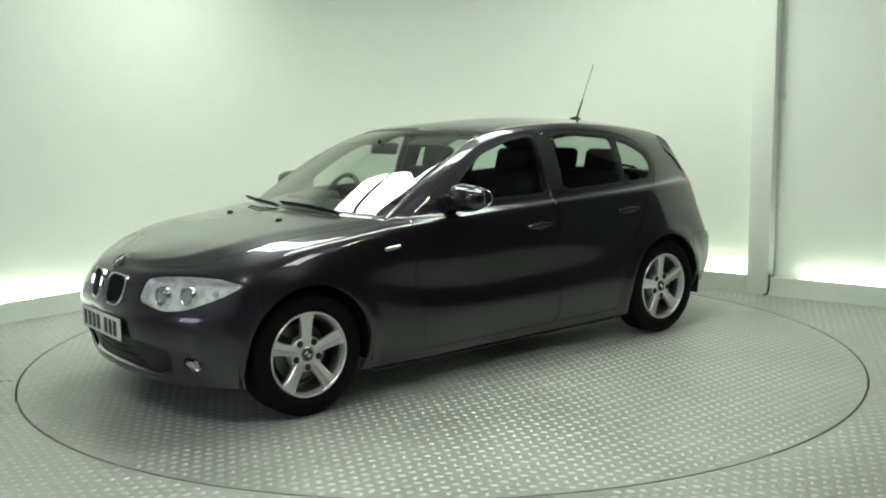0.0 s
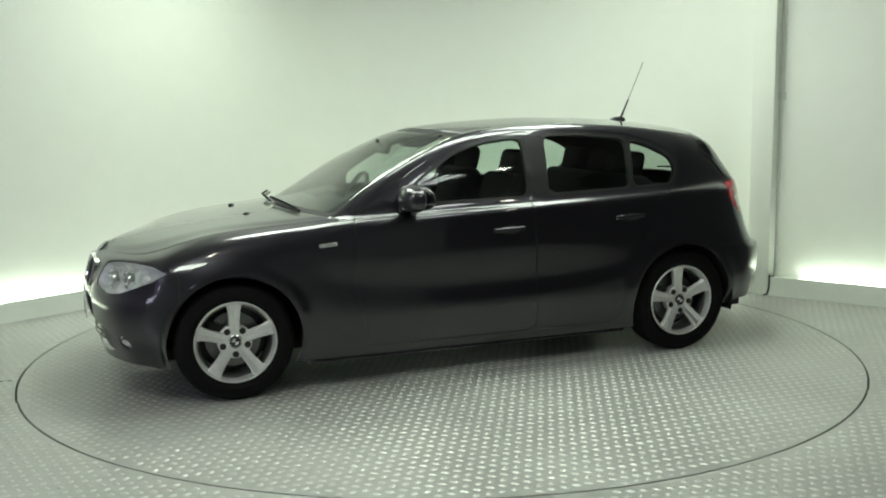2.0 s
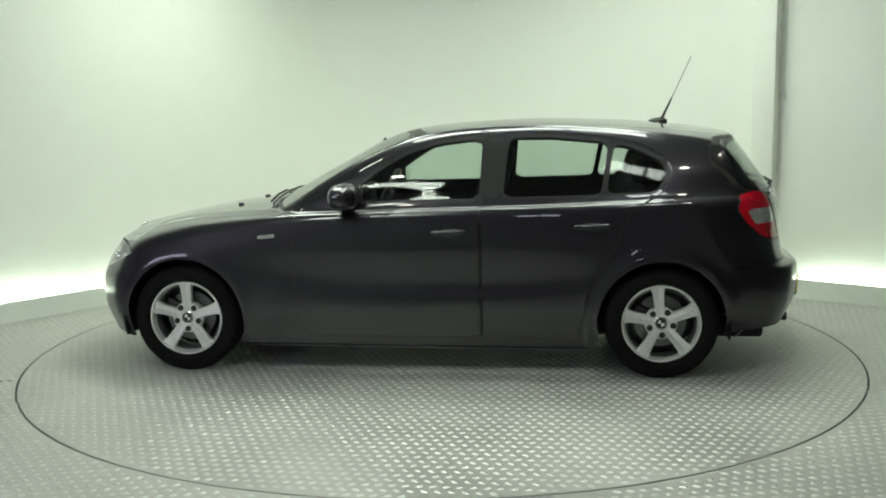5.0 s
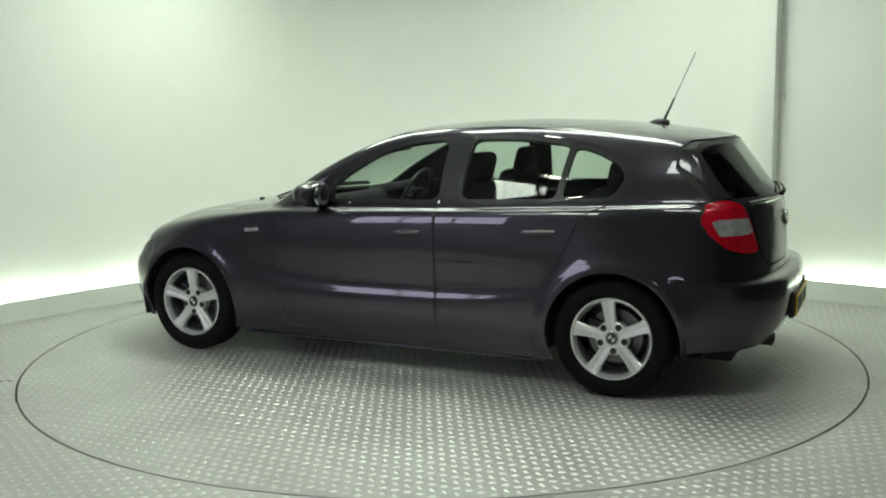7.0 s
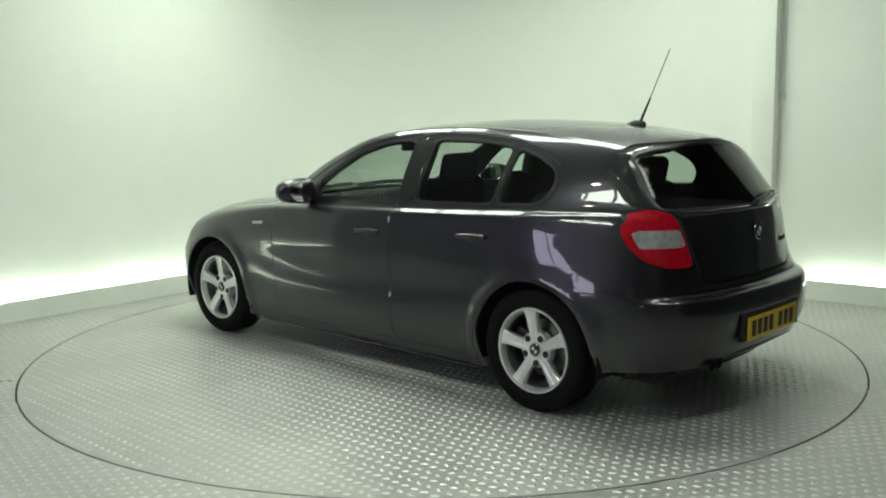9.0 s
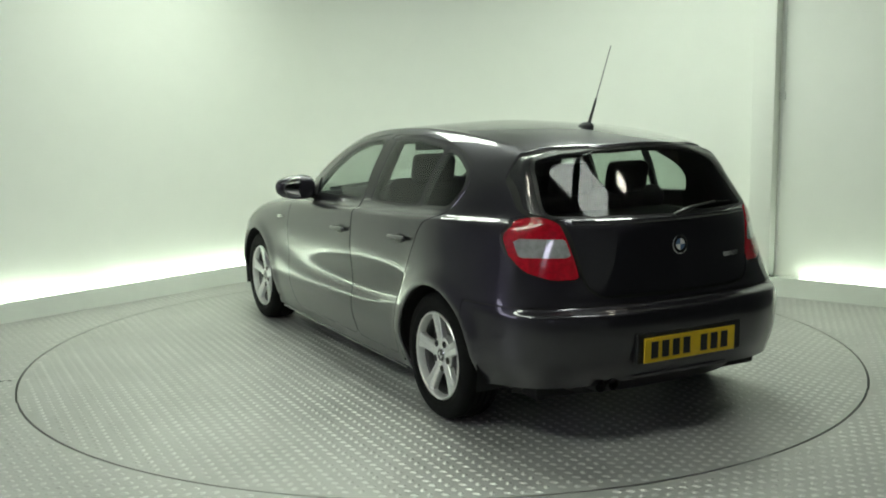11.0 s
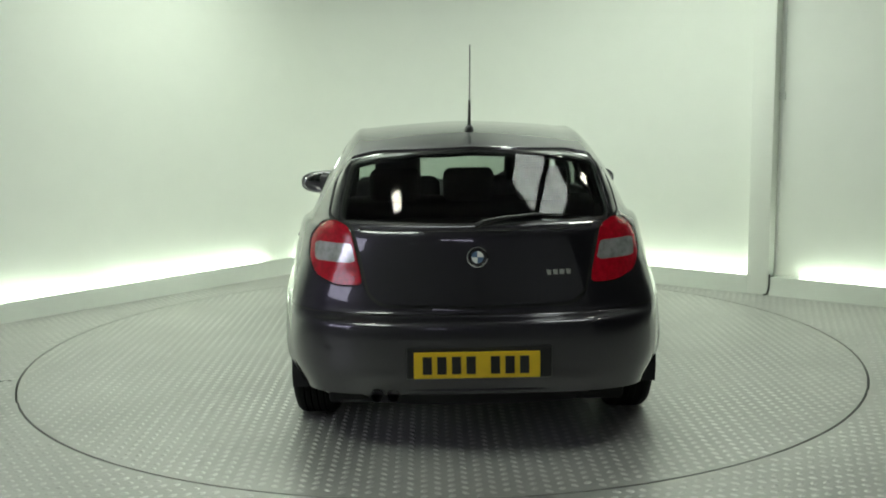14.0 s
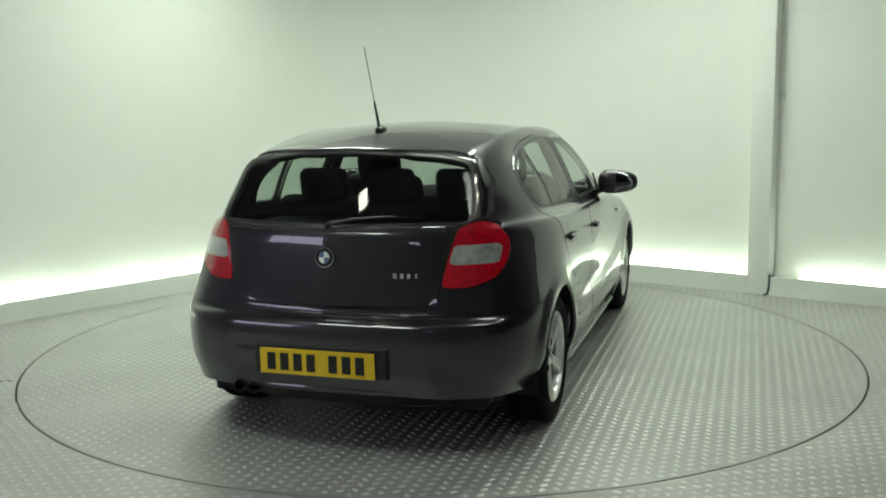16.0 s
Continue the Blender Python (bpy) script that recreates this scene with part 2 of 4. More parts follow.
def cove_tube(points):
    """One tube on its batten along the points, in the trough behind the skirting."""
    pts = [Vector(q) for q in points]
    off = (pts[0] + pts[-1]) / 2
    lamp = new("cove_light")
    tagged(lamp, "white fluorescent tube behind the skirting, lit", "light", "cove lights")
    lamp.location = (off.x, off.y, 0.0)
    off.z = 0
    part("tube", sweep([q - off for q in pts], 0.014, 8), TUBE, lamp, smooth=True)
    for q in (pts[0], pts[-1]):
        bm = bmesh.new()
        box(bm, (0.05, 0.05, q.z - 0.014), pose(q.x - off.x, q.y - off.y, (q.z - 0.014) / 2), 0.004)
        part("tube_holder", bm, FRAME_W, lamp)


def ceiling_panel(x, y, ang, w, l, glow=PANEL_GLOW):
    lamp = new("ceiling_light")
    tagged(lamp, "white rectangular ceiling light box, lit, one of a set with an added fill", "light", "ceiling lights")
    lamp.matrix_basis = pose(x, y, WALL_H - 0.09, 0, 0, ang)
    bm = bmesh.new()
    for sx, sy, px, py in ((w + 0.06, 0.03, 0, l / 2 + 0.015), (w + 0.06, 0.03, 0, -l / 2 - 0.015), (0.03, l, w / 2 + 0.015, 0), (0.03, l, -w / 2 - 0.015, 0)):
        box(bm, (sx, sy, 0.09), pose(px, py, 0.045), 0.003, 1)
    part("frame", bm, FRAME_W, lamp)
    bm = bmesh.new()
    box(bm, (w, l, 0.01), pose(0, 0, 0.02))
    part("diffuser", bm, glow, lamp)
    for px in ((-w / 6, w / 6) if w > 1 else (0.0,)):
        bm = bmesh.new()
        box(bm, (0.045 if w > 1 else 0.085, l, 0.03), pose(px, 0, -0.002), 0.002, 1)
        part("crossbar", bm, TRIM, lamp)


studio()
# ---- the car's shell: a loft through long curves from the nose to the tail (left half) ----
def curve(xs, ys, zs):
    return np.array([xs, ys, zs], float).T


def net():
    """Long curves from the lower edge up to the centre line; each has 18 stations from nose to tail."""
    sill = curve((1.965, 1.94, 1.85, 1.76, 1.65, 1.33, 0.95, 0.70, 0.35, -0.1, -0.6, -1.0, -1.33, -1.70, -1.93, -2.03, -2.06, -2.07),
                 (0, 0.35, 0.60, 0.72, 0.785, 0.80, 0.80, 0.80, 0.80, 0.80, 0.80, 0.80, 0.80, 0.77, 0.69, 0.50, 0.25, 0),
                 (0.20, 0.20, 0.20, 0.20, 0.19, 0.185, 0.165, 0.152, 0.150, 0.150, 0.152, 0.165, 0.195, 0.25, 0.27, 0.275, 0.28, 0.28))
    low = curve((2.015, 1.99, 1.905, 1.80, 1.67, 1.33, 0.95, 0.70, 0.35, -0.1, -0.6, -1.0, -1.33, -1.725, -1.962, -2.088, -2.126, -2.136),
                (0, 0.35, 0.62, 0.765, 0.842, 0.868, 0.857, 0.857, 0.858, 0.858, 0.858, 0.862, 0.869, 0.828, 0.71, 0.50, 0.25, 0),
                (0.36, 0.36, 0.36, 0.36, 0.36, 0.36, 0.34, 0.33, 0.33, 0.33, 0.33, 0.34, 0.36, 0.38, 0.40, 0.40, 0.40, 0.40))
    mid = curve((2.025, 2.00, 1.91, 1.80, 1.67, 1.33, 0.95, 0.70, 0.35, -0.1, -0.6, -1.0, -1.33, -1.73, -1.965, -2.095, -2.135, -2.145),
                (0, 0.35, 0.62, 0.77, 0.845, 0.872, 0.863, 0.862, 0.864, 0.864, 0.865, 0.868, 0.873, 0.83, 0.715, 0.50, 0.25, 0),
                (0.50, 0.50, 0.50, 0.51, 0.52, 0.53, 0.49, 0.45, 0.43, 0.43, 0.44, 0.48, 0.53, 0.55, 0.57, 0.58, 0.58, 0.58))
    ledge = curve((2.00, 1.975, 1.88, 1.77, 1.645, 1.33, 0.95, 0.70, 0.35, -0.1, -0.6, -1.0, -1.33, -1.73, -1.92, -2.025, -2.067, -2.08),
                  (0, 0.35, 0.61, 0.755, 0.838, 0.866, 0.856, 0.850, 0.849, 0.849, 0.852, 0.862, 0.872, 0.82, 0.71, 0.50, 0.25, 0),
                  (0.58, 0.58, 0.58, 0.59, 0.61, 0.64, 0.60, 0.56, 0.52, 0.52, 0.53, 0.57, 0.64, 0.635, 0.625, 0.628, 0.628, 0.628))
    side = curve((1.985, 1.95, 1.845, 1.735, 1.625, 1.33, 0.95, 0.70, 0.35, -0.1, -0.6, -1.0, -1.33, -1.73, -1.89, -1.99, -2.047, -2.07),
                 (0, 0.33, 0.59, 0.73, 0.815, 0.845, 0.850, 0.854, 0.857, 0.860, 0.860, 0.857, 0.849, 0.768, 0.665, 0.485, 0.25, 0),
                 (0.64, 0.64, 0.64, 0.655, 0.69, 0.735, 0.75, 0.735, 0.72, 0.725, 0.735, 0.755, 0.79, 0.79, 0.76, 0.75, 0.75, 0.75))
    shoulder = curve((1.955, 1.915, 1.805, 1.70, 1.59, 1.33, 0.95, 0.70, 0.35, -0.1, -0.6, -1.0, -1.33, -1.70, -1.87, -1.97, -2.03, -2.05),
                     (0, 0.30, 0.55, 0.68, 0.76, 0.795, 0.81, 0.82, 0.83, 0.835, 0.835, 0.828, 0.806, 0.72, 0.62, 0.46, 0.24, 0),
                     (0.70, 0.70, 0.705, 0.725, 0.755, 0.81, 0.855, 0.872, 0.885, 0.90, 0.915, 0.93, 0.945, 0.95, 0.93, 0.925, 0.93, 0.93))
    belt = curve((1.93, 1.885, 1.765, 1.665, 1.56, 1.33, 0.90, 0.72, 0.35, -0.1, -0.6, -1.0, -1.33, -1.68, -1.86, -1.945, -2.0, -2.02),
                 (0, 0.26, 0.48, 0.58, 0.64, 0.68, 0.73, 0.758, 0.775, 0.785, 0.785, 0.775, 0.76, 0.672, 0.597, 0.44, 0.23, 0),
                 (0.725, 0.725, 0.74, 0.765, 0.80, 0.848, 0.885, 0.90, 0.925, 0.945, 0.96, 0.975, 0.99, 1.00, 0.99, 0.985, 0.99, 0.99))
    rail = curve((1.90, 1.855, 1.745, 1.65, 1.55, 1.33, 0.86, 0.765, 0.40, -0.03, -0.58, -1.0, -1.32, -1.585, -1.70, -1.845, -1.908, -1.93),
                 (0, 0.20, 0.36, 0.43, 0.48, 0.52, 0.655, 0.695, 0.665, 0.61, 0.59, 0.58, 0.565, 0.54, 0.548, 0.38, 0.20, 0),
                 (0.75, 0.752, 0.772, 0.798, 0.828, 0.87, 0.909, 0.922, 1.142, 1.302, 1.346, 1.332, 1.300, 1.262, 1.215, 1.135, 1.115, 1.11))
    centre = curve((1.86, 1.82, 1.73, 1.64, 1.545, 1.33, 1.00, 0.92, 0.55, 0.13, -0.5, -0.95, -1.30, -1.60, -1.785, -1.81, -1.84, -1.855),
                   (0,) * 18,
                   (0.772, 0.782, 0.803, 0.825, 0.845, 0.883, 0.922, 0.940, 1.143, 1.340, 1.398, 1.395, 1.377, 1.342, 1.306, 1.272, 1.24, 1.22))
    glass_mid = 0.5 * (belt + rail)
    glass_mid[8:14, 1] += 0.018
    def crown(f):
        """A bowed cross-section between rail and centre line, f of the way in."""
        g = 1 - (1 - f) ** 2
        q = rail + g * (centre - rail)
        q[:, 1] = rail[:, 1] * (1 - f)
        return q
    roof_edge, roof_mid = crown(0.16), crown(0.55)
    roof_edge[9:14, 2] += 0.008
    return np.stack([sill, low, mid, ledge, side, shoulder, belt, glass_mid, rail, roof_edge, roof_mid, centre])


def catmull(P, u):
    """P: control points along the first axis, u: parameters; ends are extended by reflection."""
    n = len(P)
    ext = np.concatenate([2 * P[:1] - P[1:2], P, 2 * P[-1:] - P[-2:-1]])
    i = np.clip(np.floor(u).astype(int), 0, n - 2)
    f = (u - i).reshape(-1, *([1] * (P.ndim - 1)))
    p0, p1, p2, p3 = ext[i], ext[i + 1], ext[i + 2], ext[i + 3]
    return 0.5 * (2 * p1 + (p2 - p0) * f + (2 * p0 - 5 * p1 + 4 * p2 - p3) * f * f + (3 * p1 - p0 - 3 * p2 + p3) * f ** 3)


def loft(ns=12, nv=6):
    """Vertices with position, station, level and normal; and the quads."""
    N = net()
    mirror = N[-2] * np.array((1, -1, 1))
    us = np.linspace(0, 17, 17 * ns + 1)
    vs = np.linspace(0, 11, 11 * nv + 1)
    A = catmull(N.transpose(1, 0, 2), us).transpose(1, 0, 2)
    ext = np.concatenate([A, (A[-2] * np.array((1, -1, 1)))[None]])
    S = catmull(ext, vs)                      # level, station, xyz
    S[:, 0, 1] = 0
    S[:, -1, 1] = 0
    S[-1, :, 1] = 0
    for _ in range(4):                        # soften the net's small waves along the car
        S[:, 1:-1] = 0.5 * S[:, 1:-1] + 0.25 * (S[:, :-2] + S[:, 2:])
    for xa, swell in ((1.33, 0.010), (-1.33, 0.014)):      # flared wheel arches
        r = np.hypot(S[:, :, 0] - xa, S[:, :, 2] - 0.305)
        S[:, :, 1] += swell * np.exp(-((r - 0.36) / 0.045) ** 2) * (S[:, :, 1] > 0.6)
    # a crisp shoulder crease below the windows
    run = np.clip((us - 5.0) / 1.5, 0, 1) * np.clip((13.6 - us) / 1.2, 0, 1)
    S[:, :, 1] += 0.005 * np.clip(1 - np.abs(vs[:, None] - 5.0) / 0.6, 0, 1) * run[None, :]
    # the rear window is one smooth bowed pane
    pane = np.clip((us[None, :] - 13.9) / 0.5, 0, 1) * np.clip((vs[:, None] - 5.7) / 0.5, 0, 1)
    pane = pane * pane * (3 - 2 * pane)
    S[:, :, 0] += pane * (-2.02 + 0.758 * (S[:, :, 2] - 0.99) + 0.42 * S[:, :, 1] ** 2 - S[:, :, 0])
    du = np.gradient(S, axis=1)
    dv = np.gradient(S, axis=0)
    du[:, 0] = np.array((0, 1, 0)) * 0.02
    du[:, -1] = np.array((0, -1, 0)) * 0.02
    dv[-1] = np.array((0, -1, 0)) * 0.02
    nn = np.cross(dv, du)
    nn = nn / np.maximum(np.linalg.norm(nn, axis=2, keepdims=True), 1e-9)
    if nn[20, 100, 1] < 0:
        nn = -nn
    V = []
    for j in range(len(vs)):
        for i in range(len(us)):
            V.append((*S[j, i], us[i], vs[j], *nn[j, i]))
    w = len(us)
    F = [[j * w + i, j * w + i + 1, (j + 1) * w + i + 1, (j + 1) * w + i] for j in range(len(vs) - 1) for i in range(w - 1)]
    return V, F


def rounded(points, n=6):
    """A closed smooth outline through the points."""
    P = np.array(points, float)
    m = len(P)
    out = []
    for i in range(m):
        p0, p1, p2, p3 = P[i - 1], P[i], P[(i + 1) % m], P[(i + 2) % m]
        for k in range(n):
            f = k / n
            out.append(0.5 * (2 * p1 + (p2 - p0) * f + (2 * p0 - 5 * p1 + 4 * p2 - p3) * f * f + (3 * p1 - p0 - 3 * p2 + p3) * f ** 3))
    return np.array(out)


def softened(points, r=0.03):
    """A closed polygon with its corners rounded by about r."""
    P = np.array(points, float)
    m = len(P)
    out = []
    for i in range(m):
        a, p, b = P[i - 1], P[i], P[(i + 1) % m]
        la, lb = np.linalg.norm(a - p), np.linalg.norm(b - p)
        q0, q1 = p + (a - p) * min(r / la, 0.45), p + (b - p) * min(r / lb, 0.45)
        for k in range(5):
            f = k / 4
            out.append((1 - f) ** 2 * q0 + 2 * f * (1 - f) * p + f * f * q1)
    return np.array(out)


def polygon_distance(poly, X):
    """Signed distance of the 2D points X to a closed polygon; negative inside."""
    best = np.full(len(X), 1e9)
    inside = np.zeros(len(X), bool)
    for i in range(len(poly)):
        a, b = poly[i - 1], poly[i]
        ab = b - a
        L = max(ab @ ab, 1e-12)
        t = np.clip(((X - a) @ ab) / L, 0, 1)
        dd = X - a - t[:, None] * ab
        best = np.minimum(best, (dd * dd).sum(1))
        cross = (a[1] > X[:, 1]) != (b[1] > X[:, 1])
        if abs(ab[1]) > 1e-12:
            xi = a[0] + (X[:, 1] - a[1]) / ab[1] * ab[0]
            inside ^= cross & (X[:, 0] < xi)
    return np.where(inside, -1, 1) * np.sqrt(best)


class Shell:
    def __init__(self):
        self.V, self.F = loft()
        self.tag = ["body"] * len(self.F)

    def cut(self, field, level, only, inside, outside=None):
        """Split the faces tagged with one of only along field = level; tag both sides."""
        A = np.array(self.V)
        val = field(A) - level
        val[np.abs(val) < 2e-4] = 2e-4
        made, F, T = {}, [], []

        def mid(a, b):
            key = (min(a, b), max(a, b))
            if key not in made:
                f = val[a] / (val[a] - val[b])
                self.V.append(tuple(A[a] + f * (A[b] - A[a])))
                made[key] = len(self.V) - 1
            return made[key]

        for f, t in zip(self.F, self.tag):
            sg = [val[k] < 0 for k in f]
            if not any(sg):
                F.append(f)
                T.append(outside if outside and t in only else t)
            elif all(sg):
                F.append(f)
                T.append(inside if t in only else t)
            else:
                inn, out = [], []
                for k in range(len(f)):
                    a, b = f[k], f[(k + 1) % len(f)]
                    (inn if sg[k] else out).append(a)
                    if sg[k] != sg[(k + 1) % len(f)]:
                        m = mid(a, b)
                        inn.append(m)
                        out.append(m)
                if len(inn) > 2:
                    F.append(inn)
                    T.append(inside if t in only else t)
                if len(out) > 2:
                    F.append(out)
                    T.append(outside if outside and t in only else t)
        self.F, self.tag = F, T

    def feature(self, field, name, only=("body",), gap=0.0, seal=0.0):
        """A panel or pane inside field < 0, with a dark joint or a black seal round it."""
        if seal:
            self.cut(field, seal, only, "seal")
            self.cut(field, 0.0, ("seal",), name)
        elif gap:
            self.cut(field, gap, only, "joint")
            self.cut(field, -gap, ("joint",), name)
        else:
            self.cut(field, 0.0, only, name)


def side_field(poly, y0=0.45):
    return lambda A: np.maximum(polygon_distance(poly, A[:, [0, 2]]), y0 - A[:, 1])


def rear_field(poly, x0=-1.45):
    return lambda A: np.maximum(polygon_distance(poly, A[:, [1, 2]]), A[:, 0] - x0)


def front_field(poly, x0=1.3):
    return lambda A: np.maximum(polygon_distance(poly, A[:, [1, 2]]), x0 - A[:, 0])


def net_field(poly):
    return lambda A: polygon_distance(poly, A[:, 3:5]) * 0.12


def arch_field(x, r):
    return lambda A: np.maximum(np.hypot(A[:, 0] - x, A[:, 2] - 0.305) - r, 0.45 - A[:, 1])


def shape_shell():
    sh = Shell()
    # wheel openings
    sh.feature(arch_field(1.33, 0.345), "void")
    sh.feature(arch_field(-1.33, 0.345), "void")
    # glass
    sh.feature(side_field(softened([(0.43, 0.965), (0.235, 1.115), (0.07, 1.218), (-0.12, 1.276), (-0.36, 1.303), (-0.345, 0.98)], 0.03)), "glass_front", seal=0.016)
    sh.feature(side_field(softened([(-0.475, 0.986), (-0.505, 1.304), (-0.75, 1.304), (-1.05, 1.275), (-1.005, 1.0)], 0.025)), "glass_rear", seal=0.016)
    sh.feature(side_field(softened([(-1.035, 1.002), (-1.08, 1.268), (-1.2, 1.237), (-1.335, 1.17), (-1.36, 1.10), (-1.30, 1.014)], 0.035)), "glass_quarter", seal=0.014)
    sh.feature(net_field(softened([(6.98, 8.16), (7.9, 8.14), (8.55, 8.22), (8.93, 8.5), (8.96, 9.4), (8.96, 12.5), (6.98, 12.5)], 0.12)), "windscreen", seal=0.018)
    sh.feature(rear_field(softened([(-0.1, 0.997), (0.583, 1.006), (0.537, 1.236), (0.40, 1.266), (-0.1, 1.290)], 0.04)), "rear_window", seal=0.012)
    sh.feature(side_field(softened([(-0.362, 0.984), (-0.378, 1.303), (-0.488, 1.304), (-0.459, 0.988)], 0.012)), "pillar_cover", ("body", "seal"))
    # lamps
    sh.feature(front_field(softened([(0.335, 0.692), (0.42, 0.708), (0.58, 0.715), (0.70, 0.710), (0.826, 0.684), (0.74, 0.612), (0.65, 0.566), (0.53, 0.552), (0.345, 0.585)], 0.03)), "headlamp", gap=0.004)
    lamp = softened([(0.482, 0.735), (0.494, 0.80), (0.512, 0.88), (0.540, 0.985), (0.61, 1.010), (0.672, 0.985), (0.725, 0.925), (0.730, 0.835), (0.695, 0.768), (0.60, 0.733)], 0.025)
    sh.feature(rear_field(lamp, -1.55), "tail_lamp", gap=0.004)
    sh.feature(rear_field(softened([(0.512, 0.830), (0.530, 0.910), (0.70, 0.910), (0.70, 0.830)], 0.012), -1.66), "tail_clear", ("tail_lamp",))
    # lower grille and fog lamps
    sh.feature(front_field(softened([(-0.1, 0.225), (-0.1, 0.405), (0.38, 0.405), (0.585, 0.375), (0.55, 0.265), (0.42, 0.225)], 0.03)), "intake")
    sh.feature(front_field(rounded([(0.672 + 0.042 * math.cos(a), 0.318 + 0.042 * math.sin(a)) for a in np.linspace(0, 2 * math.pi, 12, endpoint=False)])), "fog_lamp", gap=0.004)
    # opening panels
    sh.feature(side_field(softened([(0.63, 0.215), (0.70, 0.60), (0.685, 0.90), (0.30, 1.145), (0.08, 1.252), (-0.12, 1.302), (-0.36, 1.328), (-0.43, 1.33), (-0.345, 0.94), (-0.36, 0.215)], 0.04), 0.56), "front_door", gap=0.0036)
    sh.feature(side_field(softened([(-0.368, 0.215), (-0.353, 0.94), (-0.438, 1.33), (-0.75, 1.33), (-1.06, 1.302), (-1.22, 1.262), (-1.365, 1.19), (-1.39, 1.10), (-1.32, 0.99), (-1.17, 0.93), (-1.075, 0.72), (-0.95, 0.52), (-0.89, 0.215)], 0.04), 0.56), "rear_door", gap=0.0036)
    sh.feature(net_field(softened([(0.35, 8.0), (0.6, 6.6), (2.0, 6.0), (4, 6.15), (6.7, 6.3), (6.92, 8.2), (6.92, 12.5), (0.35, 12.5)], 0.2)), "bonnet", gap=0.004)
    sh.feature(rear_field(softened([(-0.1, 0.652), (0.40, 0.656), (0.462, 0.70), (0.484, 0.80), (0.502, 0.88), (0.528, 0.985), (0.64, 1.012), (0.60, 1.246), (0.425, 1.284), (-0.1, 1.304)], 0.03), -1.60), "tailgate", gap=0.0075)
    sh.feature(lambda A: 0.990 - A[:, 2], "tailgate_top", ("tailgate",))
    sh.feature(lambda A: np.maximum(A[:, 2] - 0.625, A[:, 0] + 1.60), "rear_bumper", gap=0.0036)
    sh.feature(lambda A: np.maximum(A[:, 2] - 0.578 - 0.10 * np.clip((1.9 - A[:, 0]) / 0.3, 0, 1), 1.60 - A[:, 0]), "front_bumper", gap=0.0036)
    sh.feature(lambda A: np.maximum(np.maximum(A[:, 2] - 0.235, np.abs(A[:, 0]) - 0.99), 0.4 - A[:, 1]), "side_skirt")
    return sh


def islands(sh, tag):
    """The tagged faces, sorted into connected pieces; slivers are left out."""
    left = [f for f, t in zip(sh.F, sh.tag) if t == tag]
    out = []
    while left:
        piece, reach, grown = [], set(left[0]), True
        while grown:
            near = [f for f in left if reach & set(f)]
            left = [f for f in left if not reach & set(f)]
            piece += near
            for f in near:
                reach |= set(f)
            grown = bool(near)
        if len(piece) > 2:
            out.append(piece)
    return out


def shell_part(sh, tags, name, mat, parent, sides, depth=0.012, inset=0.0, label="", keep=None, only=None):
    """One mesh out of the tagged faces: sides 'L', 'R' or 'LR', with its edges turned inwards."""
    A = np.array(sh.V)
    pick = [f for f, t in zip(sh.F, sh.tag) if t in tags and (keep is None or keep(A[f].mean(0)))]
    if only is not None:
        pick = only
    if not pick:
        return None
    verts, norms, faces, index = [], [], [], {}
    for side in sides:
        sy = 1 if side == "L" else -1

        def vert(k):
            on_axis = abs(A[k][1]) < 1e-5
            key = (k, "C" if on_axis else side)
            if key not in index:
                p, n = A[k][:3].copy(), A[k][5:8].copy()
                n = n / max(np.linalg.norm(n), 1e-9)
                if on_axis:
                    n[1] = 0
                p, n = p - inset * n, n
                p[1] *= sy
                n[1] *= sy
                index[key] = len(verts)
                verts.append(p)
                norms.append(n)
            return index[key]

        for f in pick:
            g = [vert(k) for k in f]
            g = [k for i, k in enumerate(g) if k != g[i - 1]]
            if len(g) > 2:
                faces.append(g if side == "L" else g[::-1])
    # orient outwards
    f0 = faces[len(faces) // 2]
    P = np.array([verts[k] for k in f0])
    if np.dot(np.cross(P[1] - P[0], P[2] - P[0]), norms[f0[0]]) < 0:
        faces = [f[::-1] for f in faces]
    # rim
    if depth:
        count = {}
        for f in faces:
            for i in range(len(f)):
                a, b = f[i - 1], f[i]
                count[(a, b)] = count.get((a, b), 0) + 1
        rim = {}

        def low(k):
            if k not in rim:
                rim[k] = len(verts)
                verts.append(verts[k] - depth * norms[k])
                norms.append(norms[k])
            return rim[k]

        for (a, b) in list(count):
            if (b, a) not in count:
                faces.append([b, a, low(a), low(b)])
    return mesh_object(name, verts, faces, mat, parent, label, True, norms)
